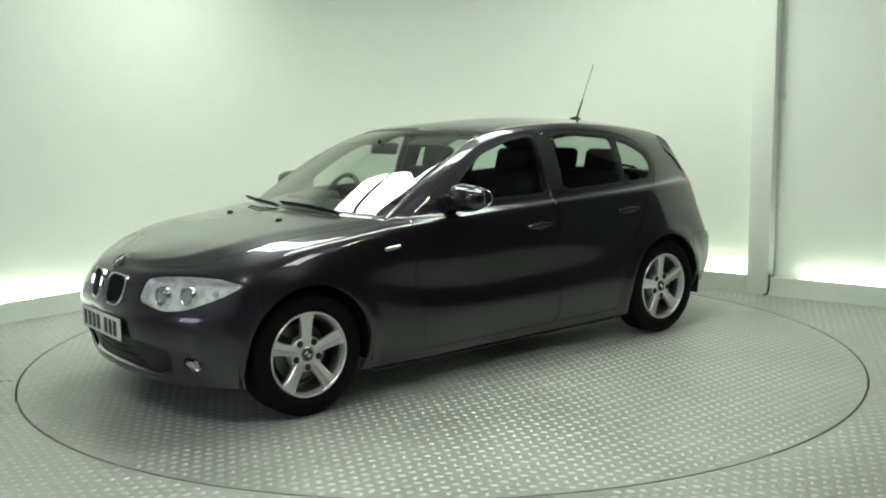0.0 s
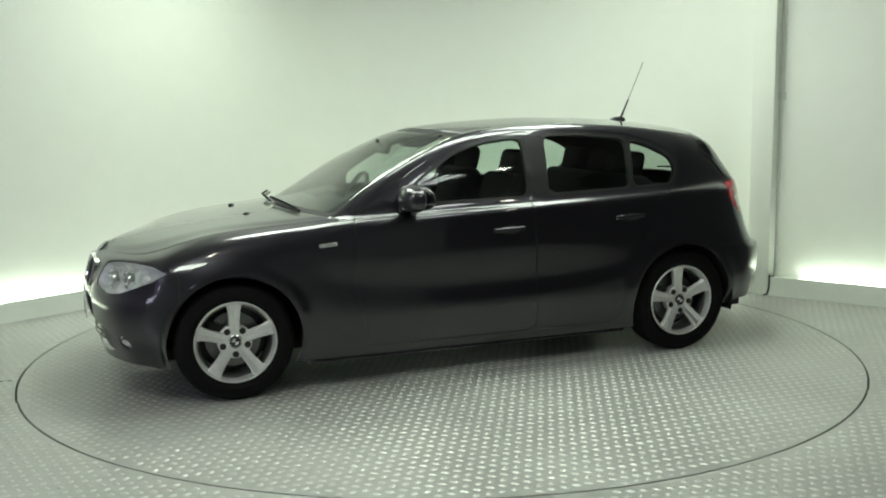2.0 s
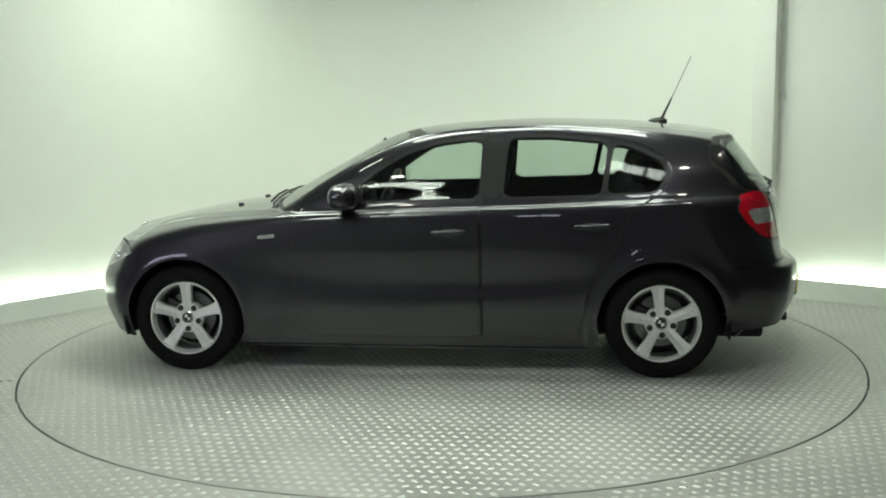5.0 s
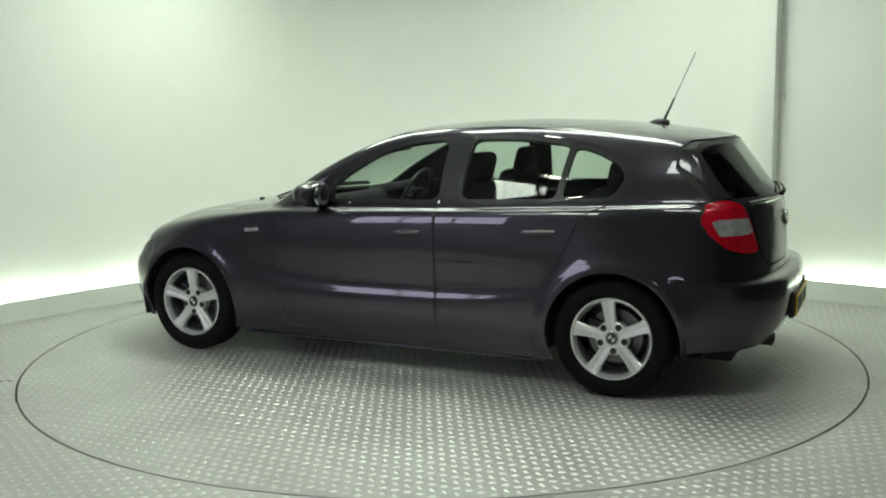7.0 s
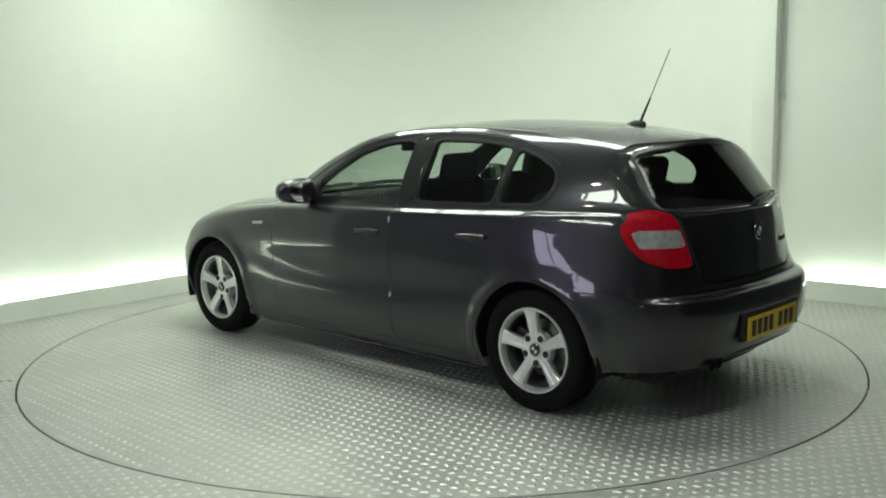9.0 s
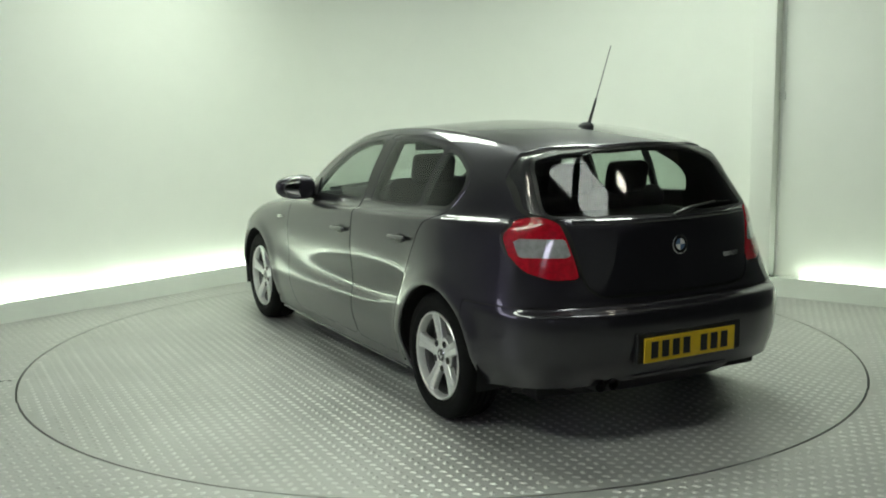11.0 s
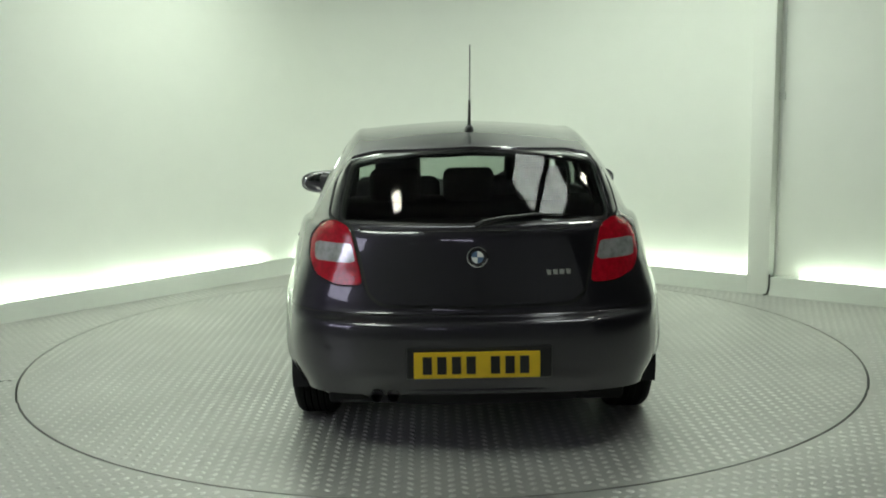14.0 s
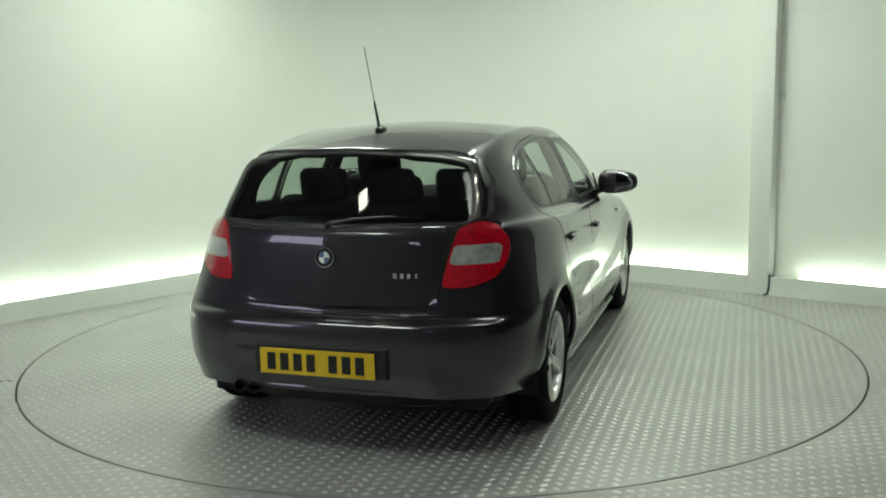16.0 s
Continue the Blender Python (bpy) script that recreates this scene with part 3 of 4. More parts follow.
# ---- floor, turntable, lights ----
def studs(keep, step=0.054, turned=0.0):
    """Raised lozenges of a tread plate wherever keep(x, y) holds."""
    verts, faces = [], []
    n = int(5.2 / step)
    l, w, h = 0.0205, 0.0125, 0.0042
    for j in range(-n, n + 1):
        for i in range(-n, n + 1):
            x0, y0 = (i + 0.5 * (j % 2)) * step, j * step
            c, s = math.cos(turned), math.sin(turned)
            x, y = c * x0 - s * y0, s * x0 + c * y0
            if not keep(x, y):
                continue
            a = turned + (radians(38) if j % 2 else radians(-38))
            ca, sa = math.cos(a), math.sin(a)
            q = len(verts)
            for px, py, pz in ((-l, 0, 0), (-l / 2, w, 0), (l / 2, w, 0), (l, 0, 0), (l / 2, -w, 0), (-l / 2, -w, 0), (-l / 3, 0, h), (l / 3, 0, h)):
                verts.append((x + ca * px - sa * py, y + sa * px + ca * py, pz + 0.0002))
            faces += [(q + 5, q, q + 6), (q, q + 1, q + 6)[::-1], (q + 1, q + 6, q + 7, q + 2), (q + 2, q + 7, q + 3), (q + 3, q + 7, q + 4), (q + 4, q + 7, q + 6, q + 5)]
    return verts, faces


def stud_object(name, data, parent=None):
    bm = bmesh.new()
    vs = [bm.verts.new(v) for v in data[0]]
    for f in data[1]:
        bm.faces.new([vs[k] for k in f])
    return part(name, bm, STUD, parent)


turntable = new("turntable")
tagged(turntable, "round grey metal tread-plate turntable set in the floor", "turntable")
bm = bmesh.new()
bmesh.ops.create_cone(bm, cap_ends=True, segments=160, radius1=TABLE_R - 0.007, radius2=TABLE_R - 0.007, depth=0.06)
bmesh.ops.translate(bm, vec=(0, 0, -0.03), verts=bm.verts)
part("plate", bm, PLATE, turntable)
tagged(stud_object("tread_studs", studs(lambda x, y: math.hypot(x, y) < TABLE_R - 0.03), turntable), "raised metal tread lozenges", kind="stuff")

bm = bmesh.new()
N_RING = 160
ring0 = [bm.verts.new((TABLE_R + 0.005) * Vector((math.cos(2 * math.pi * k / N_RING), math.sin(2 * math.pi * k / N_RING), 0))) for k in range(N_RING)]
ring1 = [bm.verts.new(14 * Vector((math.cos(2 * math.pi * k / N_RING), math.sin(2 * math.pi * k / N_RING), 0))) for k in range(N_RING)]
for k in range(N_RING):
    bm.faces.new((ring0[k], ring1[k], ring1[(k + 1) % N_RING], ring0[(k + 1) % N_RING]))
low = [bm.verts.new(v.co + Vector((0, 0, -0.08))) for v in ring0]
for k in range(N_RING):
    bm.faces.new((ring0[k], ring0[(k + 1) % N_RING], low[(k + 1) % N_RING], low[k]))
bm.faces.new(low)
floor = tagged(part("floor", bm, PLATE, None, recalc=False), "grey metal tread-plate studio floor", kind="structure")


def on_floor(x, y):
    p = Vector((x, y)) - CORNER
    return TABLE_R + 0.035 < math.hypot(x, y) < 6.2 and y > -4.6 and \
        p.dot(Vector((0.7418, -0.6706))) > 0.16 and p.dot(Vector((-0.6015, -0.7989))) > 0.16


tagged(stud_object("floor_studs", studs(on_floor, turned=radians(8))), "raised metal tread lozenges of the floor", kind="stuff")

Z_TUBE = 0.10
for s0, s1 in ((1.62, 3.24), (3.37, 5.3)):
    cove_tube([along(LEFT_DIR, s0, 0.040, Z_TUBE), along(LEFT_DIR, s1, 0.040, Z_TUBE)])
for s0, s1 in ((1.62, 3.70), (4.11, 5.3)):
    cove_tube([along(RIGHT_DIR, s0, 0.040, Z_TUBE), along(RIGHT_DIR, s1, 0.040, Z_TUBE)])
cove_tube([(q.x, q.y, Z_TUBE) for q in wall_path(0.040)[23:46]])

ROOM_TURN = math.degrees(math.atan2(RIGHT_DIR.y, RIGHT_DIR.x))
# the third panel is an added fill that brightens the near floor and car
for x, y, turn_by, w, l in ((-1.15, 0.85, ROOM_TURN, 1.5, 0.75), (1.2, 0.55, ROOM_TURN, 1.2, 0.7), (-1.6, -3.3, ROOM_TURN, 1.5, 0.6), (0.45, -0.5, 0, 2.4, 0.4)):
    ceiling_panel(x, y, turn_by, w, l)
ceiling_panel(1.45, -2.42, -16, 0.98, 0.52, ROOF_GLOW)


def spot_lamp(x, y):
    lamp = new("ceiling_spot")
    tagged(lamp, "small warm white square ceiling spot, lit", "light", "ceiling spots")
    lamp.matrix_basis = pose(x, y, WALL_H)
    bm = bmesh.new()
    box(bm, (0.20, 0.20, 0.10), pose(0, 0, -0.05), 0.01)
    part("housing", bm, FRAME_W, lamp)
    bm = bmesh.new()
    box(bm, (0.15, 0.15, 0.012), pose(0, 0, -0.107), 0.003, 1)
    part("lens", bm, SPOT_GLOW, lamp)


spot_lamp(-1.12, -2.56)
spot_lamp(2.25, -2.03)


def pilaster():
    """The flat post in the lit wall with the cable trunking beside it."""
    bm = bmesh.new()
    p = along(RIGHT_DIR, 3.796, 0.067)
    box(bm, (0.166, 0.134, WALL_H), pose(p.x, p.y, WALL_H / 2, 0, 0, ROOM_TURN), 0.006, 2)
    tagged(part("pilaster", bm, WALL, None, smooth=True), "flat white painted post between wall panels", kind="structure")
    t = new("cable_trunking")
    tagged(t, "grey vertical cable trunking with a small box on the wall", "trunking")
    q = along(RIGHT_DIR, 3.899, 0.0)
    t.matrix_basis = pose(q.x, q.y, 0, 0, 0, ROOM_TURN)
    bm = bmesh.new()
    box(bm, (0.028, 0.012, WALL_H - 1.55), pose(0, -0.006, (WALL_H + 1.55) / 2), 0.004)
    part("duct", bm, CONDUIT, t)
    bm = bmesh.new()
    box(bm, (0.05, 0.03, 0.06), pose(0, -0.015, 1.52), 0.005)
    part("junction_box", bm, CONDUIT, t)
    # thin black tube added for the dark gap line at the post's foot
    part("foot_gap_line", sweep([(-0.012, -0.134, 0.165), (-0.012, -0.137, 0.06), (-0.025, -0.142, 0.012), (-0.05, -0.150, 0.006)], 0.006, 8), TRIM, t, "thin dark line at the foot of the post", smooth=True)
    part("cable", sweep([(0.0, -0.006, 1.50), (-0.004, -0.006, 0.9), (-0.008, -0.006, 0.16)], 0.005, 8), FRAME_W, t, smooth=True)


pilaster()
bm = bmesh.new()
q = along(RIGHT_DIR, 3.985, 0.054)
box(bm, (0.19, 0.106, COVE_H - 0.004), pose(q.x, q.y, (COVE_H - 0.004) / 2, 0, 0, ROOM_TURN), 0.004)
tagged(part("cove_end_trim", bm, SKIRT, None), "white boxed end of the cove trough", kind="structure")
bm = bmesh.new()
box(bm, (0.86, 0.006, 0.003), pose(-2.82, -0.815, 0.001, 0, 0, 15))
tagged(part("floor_joint_trim", bm, GAPM, None), "thin dark joint between floor plates", kind="structure")
bm = bmesh.new()
box(bm, (0.30, 0.16, 0.03), pose(-1.86, -2.46, 0.015, 0, 0, -35), 0.01)
tagged(part("floor_mat_edge", bm, RUBBER, None), "black rubber mat corner lying on the floor", "mat")


# ---- the car ----
def bm_prism(outline, depth):
    """Flat outline in x, z, thick along y."""
    bm = bmesh.new()
    a = [bm.verts.new((x, 0, z)) for x, z in outline]
    b = [bm.verts.new((x, depth, z)) for x, z in outline]
    bm.faces.new(a)
    bm.faces.new(b[::-1])
    for k in range(len(a)):
        bm.faces.new((a[k - 1], a[k], b[k], b[k - 1]))
    return bm


def make_wheel(car):
    """Wheel about the y axis, outer face at +y."""
    lip = [(0.192, 0.057), (0.196, 0.075), (0.198, 0.086), (0.203, 0.094), (0.2085, 0.095), (0.2125, 0.09), (0.2125, 0.08), (0.205, 0.057)]
    wheel = part("wheel", lathe(lip, 64, True), ALLOY, car, "silver five-spoke alloy wheel", smooth=True)
    barrel = [(0.198, -0.085), (0.19, -0.06), (0.178, -0.02), (0.176, 0.03), (0.187, 0.055), (0.203, 0.055), (0.204, -0.085)]
    part("rim_barrel", lathe(barrel, 48, True), STEEL, wheel, "dull dark inner rim", smooth=True)
    tyre = [(0.207, -0.083), (0.222, -0.096), (0.245, -0.101), (0.268, -0.1015), (0.288, -0.094), (0.299, -0.082), (0.3045, -0.07)]
    for g in (-0.045, -0.015, 0.015, 0.045):
        tyre += [(0.306, g - 0.006), (0.299, g - 0.004), (0.299, g + 0.004), (0.306, g + 0.006)]
    tyre += [(0.3045, 0.07), (0.299, 0.082), (0.288, 0.094), (0.268, 0.1015), (0.245, 0.101), (0.241, 0.1025), (0.237, 0.1005), (0.222, 0.096), (0.207, 0.083)]
    part("tyre", lathe(tyre, 72, True), RUBBER, wheel, "black rubber tyre", smooth=True)
    for k in range(5):
        ang = radians(90 + 72 * k)
        bm = bmesh.new()
        rows = []
        for r, hw, yf in ((0.035, 0.026, 0.066), (0.08, 0.0275, 0.070), (0.13, 0.029, 0.078), (0.17, 0.033, 0.083), (0.20, 0.043, 0.086)):
            ring = []
            for dx, y in ((-hw, yf - 0.030), (-hw, yf - 0.006), (-hw * 0.82, yf), (-hw * 0.18, yf - 0.001), (0, yf - 0.004), (hw * 0.18, yf - 0.001), (hw * 0.82, yf), (hw, yf - 0.006), (hw, yf - 0.030)):
                x, z = r * math.cos(ang) - dx * math.sin(ang), r * math.sin(ang) + dx * math.cos(ang)
                ring.append(bm.verts.new((x, y, z)))
            rows.append(ring)
        for a, b in zip(rows, rows[1:]):
            for i in range(len(a)):
                bm.faces.new((a[i - 1], a[i], b[i], b[i - 1]))
        bm.faces.new(rows[0])
        bm.faces.new(rows[-1][::-1])
        part("spoke", bm, ALLOY, wheel, smooth=True)
    part("hub", lathe([(0.0, 0.02), (0.090, 0.02), (0.089, 0.06), (0.083, 0.0665), (0.042, 0.067), (0.038, 0.060), (0.0, 0.060)], 40), ALLOY, wheel, smooth=True)
    part("centre_cap", lathe([(0.036, 0.058), (0.036, 0.069), (0.033, 0.071), (0.030, 0.070), (0.0, 0.071)], 32), CHROME, wheel, smooth=True)
    part("cap_badge", lathe([(0.028, 0.0705), (0.028, 0.0722), (0.0, 0.0728)], 28), BLACKB, wheel, smooth=True)
    for k in range(2):
        bm = bmesh.new()
        a0 = radians(180 * k)
        c = bm.verts.new((0, 0.0735, 0))
        arc = [bm.verts.new((0.018 * math.cos(a0 + radians(90) * i / 6), 0.0735, 0.018 * math.sin(a0 + radians(90) * i / 6))) for i in range(7)]
        for i in range(6):
            bm.faces.new((c, arc[i + 1], arc[i]))
        part("badge_quarter", bm, WHITEB, wheel)
    for k in range(5):
        ang = radians(90 + 36 + 72 * k)
        bm = bmesh.new()
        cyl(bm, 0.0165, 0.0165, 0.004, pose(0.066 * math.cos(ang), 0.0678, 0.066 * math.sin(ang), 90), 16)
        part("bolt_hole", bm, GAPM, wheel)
    part("brake_disc", lathe([(0.05, -0.02), (0.142, -0.02), (0.142, 0.0), (0.05, 0.0)], 48, True), STEEL, wheel, smooth=True)
    bm = bmesh.new()
    box(bm, (0.10, 0.07, 0.09), pose(0.10, 0.0, 0.05, 0, -30, 0), 0.015)
    part("brake_caliper", bm, TRIM, wheel)
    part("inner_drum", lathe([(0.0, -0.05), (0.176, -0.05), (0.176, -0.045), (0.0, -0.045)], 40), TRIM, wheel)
    return wheel


def place(ob, m):
    ob.matrix_basis = m
    return ob


def wheels(car):
    w = place(make_wheel(car), pose(1.33, 0.742, 0.305, 0, 0, 0))
    for x, y, rz, ry in ((-1.33, 0.748, 0, 6), (1.33, -0.742, 180, 10), (-1.33, -0.748, 180, 25)):
        copy_thing(w, pose(x, y, 0.305, 0, ry, rz))
    # black wheel housings
    for x in (1.33, -1.33):
        for s in (1, -1):
            bm = bmesh.new()
            pts = [(0.372 * math.cos(radians(a)), 0.372 * math.sin(radians(a))) for a in range(-16, 197, 10)]
            ra = [bm.verts.new((x + px, s * 0.45, 0.305 + pz)) for px, pz in pts]
            rb = [bm.verts.new((x + px, s * 0.835, 0.305 + pz)) for px, pz in pts]
            for k in range(len(pts) - 1):
                bm.faces.new((ra[k], ra[k + 1], rb[k + 1], rb[k]))
            bm.faces.new(ra)
            part("wheel_housing", bm, LINING, car, smooth=True)


def car_body(car):
    sh = shape_shell()

    A = np.array(sh.V)
    A = A[A[:, 0] > 1.3]

    def nose(y, z, depth):
        """A point behind the front skin, and the skin's normal there."""
        k = np.argmin((A[:, 1] - abs(y)) ** 2 + (A[:, 2] - z) ** 2)
        n = Vector(A[k, 5:8]).normalized()
        q = Vector((A[k, 0], A[k, 1], A[k, 2])) - depth * n
        if y < 0:
            q.y, n.y = -q.y, -n.y
        return q, n

    def add(tags, name, mat, sides, parent=None, **kw):
        return shell_part(sh, tags, name, mat, parent or car, sides, **kw)
    add(("body",), "body", PAINT, "LR", label="graphite grey metallic painted body shell and roof")
    add(("bonnet",), "bonnet", PAINT, "LR")
    tailgate = add(("tailgate",), "tailgate", PAINT, "LR")
    for piece in islands(sh, "tailgate_top"):
        mid = any(abs(sh.V[k][1]) < 1e-5 for f in piece for k in f)
        for s in (("LR",) if mid else "LR"):
            add(("tailgate_top",), "window_surround", BLACKB, s, tailgate, only=piece, label="gloss black rear window surround")
    add(("front_bumper",), "front_bumper", PAINT, "LR")
    add(("rear_bumper",), "rear_bumper", PAINT, "LR")
    for s in "LR":
        front = add(("front_door",), "front_door", PAINT, s)
        rear = add(("rear_door",), "rear_door", PAINT, s)
        add(("side_skirt",), "side_skirt", PAINT, s)
        add(("pillar_cover",), "pillar_cover", TRIM, s, front, inset=0.001, label="black pillar cover")
        panes = [add(("glass_front",), "front_window", GLASS, s, front, depth=0.004, label="clear side window glass"),
                 add(("glass_rear",), "rear_side_window", GLASS, s, rear, depth=0.004, label="clear side window glass"),
                 add(("glass_quarter",), "quarter_window", GLASS, s, rear, depth=0.004, label="clear side window glass")]
        lamp = add(("headlamp",), "headlamp", LENS, s, depth=0.004, label="clear headlamp glass over silver reflectors")
        add(("headlamp",), "reflector_bowl", REFLECTOR, s, lamp, inset=0.055, depth=-0.05, label="silver lamp bowl")
        panes.append(lamp)
        sy = 1 if s == "L" else -1
        for y, z, r in ((0.455, 0.632, 0.046), (0.585, 0.638, 0.043)):
            q, n = nose(sy * y, z, 0.034)
            turn = Vector((0, 1, 0)).rotation_difference(Vector((n.x, n.y * 0.5, 0)).normalized()).to_matrix().to_4x4()
            bm = lathe([(r * 0.86, 0.0), (r * 0.9, 0.012), (r, 0.014), (r + 0.004, 0.008), (r + 0.004, -0.02), (r * 0.86, -0.02)], 28, True)
            bmesh.ops.transform(bm, matrix=Matrix.Translation(q) @ turn, verts=bm.verts)
            part("projector_ring", bm, CHROME, lamp, smooth=True)
            bm = bmesh.new()
            ball(bm, r * 0.84, Matrix.Translation(q) @ turn @ Matrix.Diagonal((1, 0.25, 1, 1)))
            part("projector_lens", bm, CLEARLENS, lamp, smooth=True)
        q, n = nose(sy * 0.70, 0.660, 0.035)
        bm = bmesh.new()
        ball(bm, 0.018, Matrix.Translation(q))
        part("indicator_bulb", bm, WHITEB, lamp, smooth=True)
        tail = add(("tail_lamp",), "tail_lamp", REDLENS, s, label="red tail lamp lens")
        add(("tail_clear",), "reversing_lens", CLEARLENS, s, tail, label="clear reversing lamp lens")
        fog = add(("fog_lamp",), "fog_lamp", LENS, s, depth=0.01, label="round fog lamp glass")
        bm = lathe([(0.040, 0.008), (0.041, 0.0), (0.03, -0.012), (0.012, -0.02), (0.0, -0.016)], 24)
        q, n = nose(sy * 0.672, 0.318, 0.012)
        bmesh.ops.transform(bm, matrix=Matrix.Translation(q) @ Vector((0, 1, 0)).rotation_difference(n).to_matrix().to_4x4(), verts=bm.verts)
        part("reflector_bowl", bm, CHROME, fog, smooth=True)
        for pane in panes + [fog]:
            pane.visible_shadow = False
        # door handles
        for door, x, z, y in ((front, -0.185, 0.803, 0.862), (rear, -0.955, 0.835, 0.858)):
            bm = bmesh.new()
            box(bm, (0.19, 0.020, 0.024), pose(x, sy * (y + 0.006), z, 0, 2, 0), 0.0098, 4)
            part("handle", bm, PAINT, door, smooth=True)
            bm = bmesh.new()
            ball(bm, 0.04, pose(x - 0.01, sy * (y - 0.004), z - 0.004) @ Matrix.Diagonal((1.5, 0.12, 0.6, 1)))
            part("handle_recess", bm, TRIM, door, smooth=True)
        # lip added for the bright highlight line along the sill's lower edge
        part("sill_highlight_lip", sweep([(x, sy * (0.806 - 0.004 * abs(x)), 0.153) for x in np.linspace(0.95, -0.95, 9)], 0.007, 8), PAINT, car, smooth=True)
        # side repeater
        bm = bmesh.new()
        box(bm, (0.098, 0.014, 0.021), pose(0.838, sy * 0.853, 0.778, 0, 5, 0), 0.0065, 3)
        part("side_repeater", bm, CLEARLENS, car, "clear side indicator")
        # mirror
        bm = bmesh.new()
        turn = pose(0.375, sy * 0.905, 1.0, 0, 0, sy * -9)
        ball(bm, 1.0, Matrix(), 36, 20)
        for v in bm.verts:                    # a blunt egg, cut flat behind and narrower outwards
            c = [math.copysign(abs(k) ** 0.72, k) for k in v.co]
            taper = 1 - 0.16 * c[1] * sy
            v.co = turn @ Vector((0.085 * c[0] * taper if c[0] > 0 else 0.052 * c[0], 0.122 * c[1], 0.072 * c[2] * taper))
        mirror = part("door_mirror", bm, PAINT, front, smooth=True)
        bm = bmesh.new()
        box(bm, (0.07, 0.12, 0.035), pose(0.39, sy * 0.80, 0.945, sy * 22, 0, 0), 0.012)
        part("stalk", bm, TRIM, mirror, smooth=True)
        bm = bmesh.new()
        ball(bm, 0.1, pose(0.326, sy * 0.905, 1.0, 0, 0, sy * 16) @ Matrix.Diagonal((0.05, 1.04, 0.60, 1)), 28, 16)
        part("mirror_glass", bm, CHROME, mirror, smooth=True)
        # triangular mirror base in the window corner
        bm = bmesh.new()
        tri = [(0.43, sy * 0.772, 0.95), (0.30, sy * 0.782, 0.955), (0.30, sy * 0.752, 1.06)]
        a = [bm.verts.new(p) for p in tri]
        b = [bm.verts.new(Vector(p) + Vector((0, sy * 0.012, 0))) for p in tri]
        bm.faces.new(a)
        bm.faces.new(b)
        for k in range(3):
            bm.faces.new((a[k - 1], a[k], b[k], b[k - 1]))
        part("mirror_base", bm, TRIM, front)
    windscreen = add(("windscreen",), "windscreen", SCREEN, "LR", depth=0.005, label="clear windscreen glass")
    rear_window = add(("rear_window",), "rear_window", REARGLASS, "LR", tailgate, depth=0.005, label="tinted rear window glass")
    windscreen.visible_shadow = rear_window.visible_shadow = False
    add(("seal",), "window_seal", TRIM, "LR", inset=0.002, label="black window trim")
    add(("joint",), "panel_joint", GAPM, "LR", inset=0.010, depth=0, label="dark panel joint")
    add(("intake",), "intake", TRIM, "LR", inset=0.03, depth=0, label="black lower grille")
    add(("body", "front_door", "rear_door", "tailgate", "tailgate_top", "seal", "joint", "pillar_cover", "side_skirt", "tail_lamp", "tail_clear"), "inner_lining", LINING, "LR", inset=0.03, depth=0,
        label="dark cabin lining", keep=lambda c: -2.0 < c[0] < 1.0 and c[2] > 0.25)
    B = np.array(sh.V)
    B = B[B[:, 0] < -1.5]

    def tail(y, z, out):
        """A point out in front of the rear skin."""
        k = np.argmin((B[:, 1] - abs(y)) ** 2 + (B[:, 2] - z) ** 2)
        return Vector((B[k, 0] + out * B[k, 5], y + out * B[k, 6] * (1 if y > 0 else -1), z + out * B[k, 7]))
    return tailgate, rear_window, tail


def plate(parent, m, mat, label):
    """Number plate in the y, z plane facing +x, with plain bars for its characters."""
    bm = bmesh.new()
    box(bm, (0.008, 0.52, 0.111), None, 0.003)
    p = place(part("number_plate", bm, mat, parent, label), m)
    for k, y in enumerate((-0.205, -0.145, -0.085, -0.025, 0.075, 0.135, 0.195)):
        bm = bmesh.new()
        box(bm, (0.003, 0.038, 0.074), pose(0.0052, y, 0))
        part("plain_bar", bm, INK, p)
    return p


def roundel(parent, m, r):
    b = part("badge", lathe([(0.0, 0.0), (r, 0.0), (r, 0.005), (r * 0.92, 0.008), (r * 0.86, 0.006), (0, 0.007)], 32), BLACKB, parent, "round badge", smooth=True)
    b.matrix_basis = m
    part("rim", lathe([(r, 0.002), (r * 1.05, 0.002), (r * 1.05, 0.007), (r * 0.97, 0.0085)], 32, True), CHROME, b, smooth=True)
    for k in range(4):
        bm = bmesh.new()
        a0 = radians(90 * k)
        c = bm.verts.new((0, 0.0082, 0))
        arc = [bm.verts.new((0.62 * r * math.cos(a0 + radians(90) * i / 6), 0.0082, 0.62 * r * math.sin(a0 + radians(90) * i / 6))) for i in range(7)]
        for i in range(6):
            bm.faces.new((c, arc[i + 1], arc[i]))
        part("badge_quarter", bm, WHITEB if k % 2 else BLUE, b)


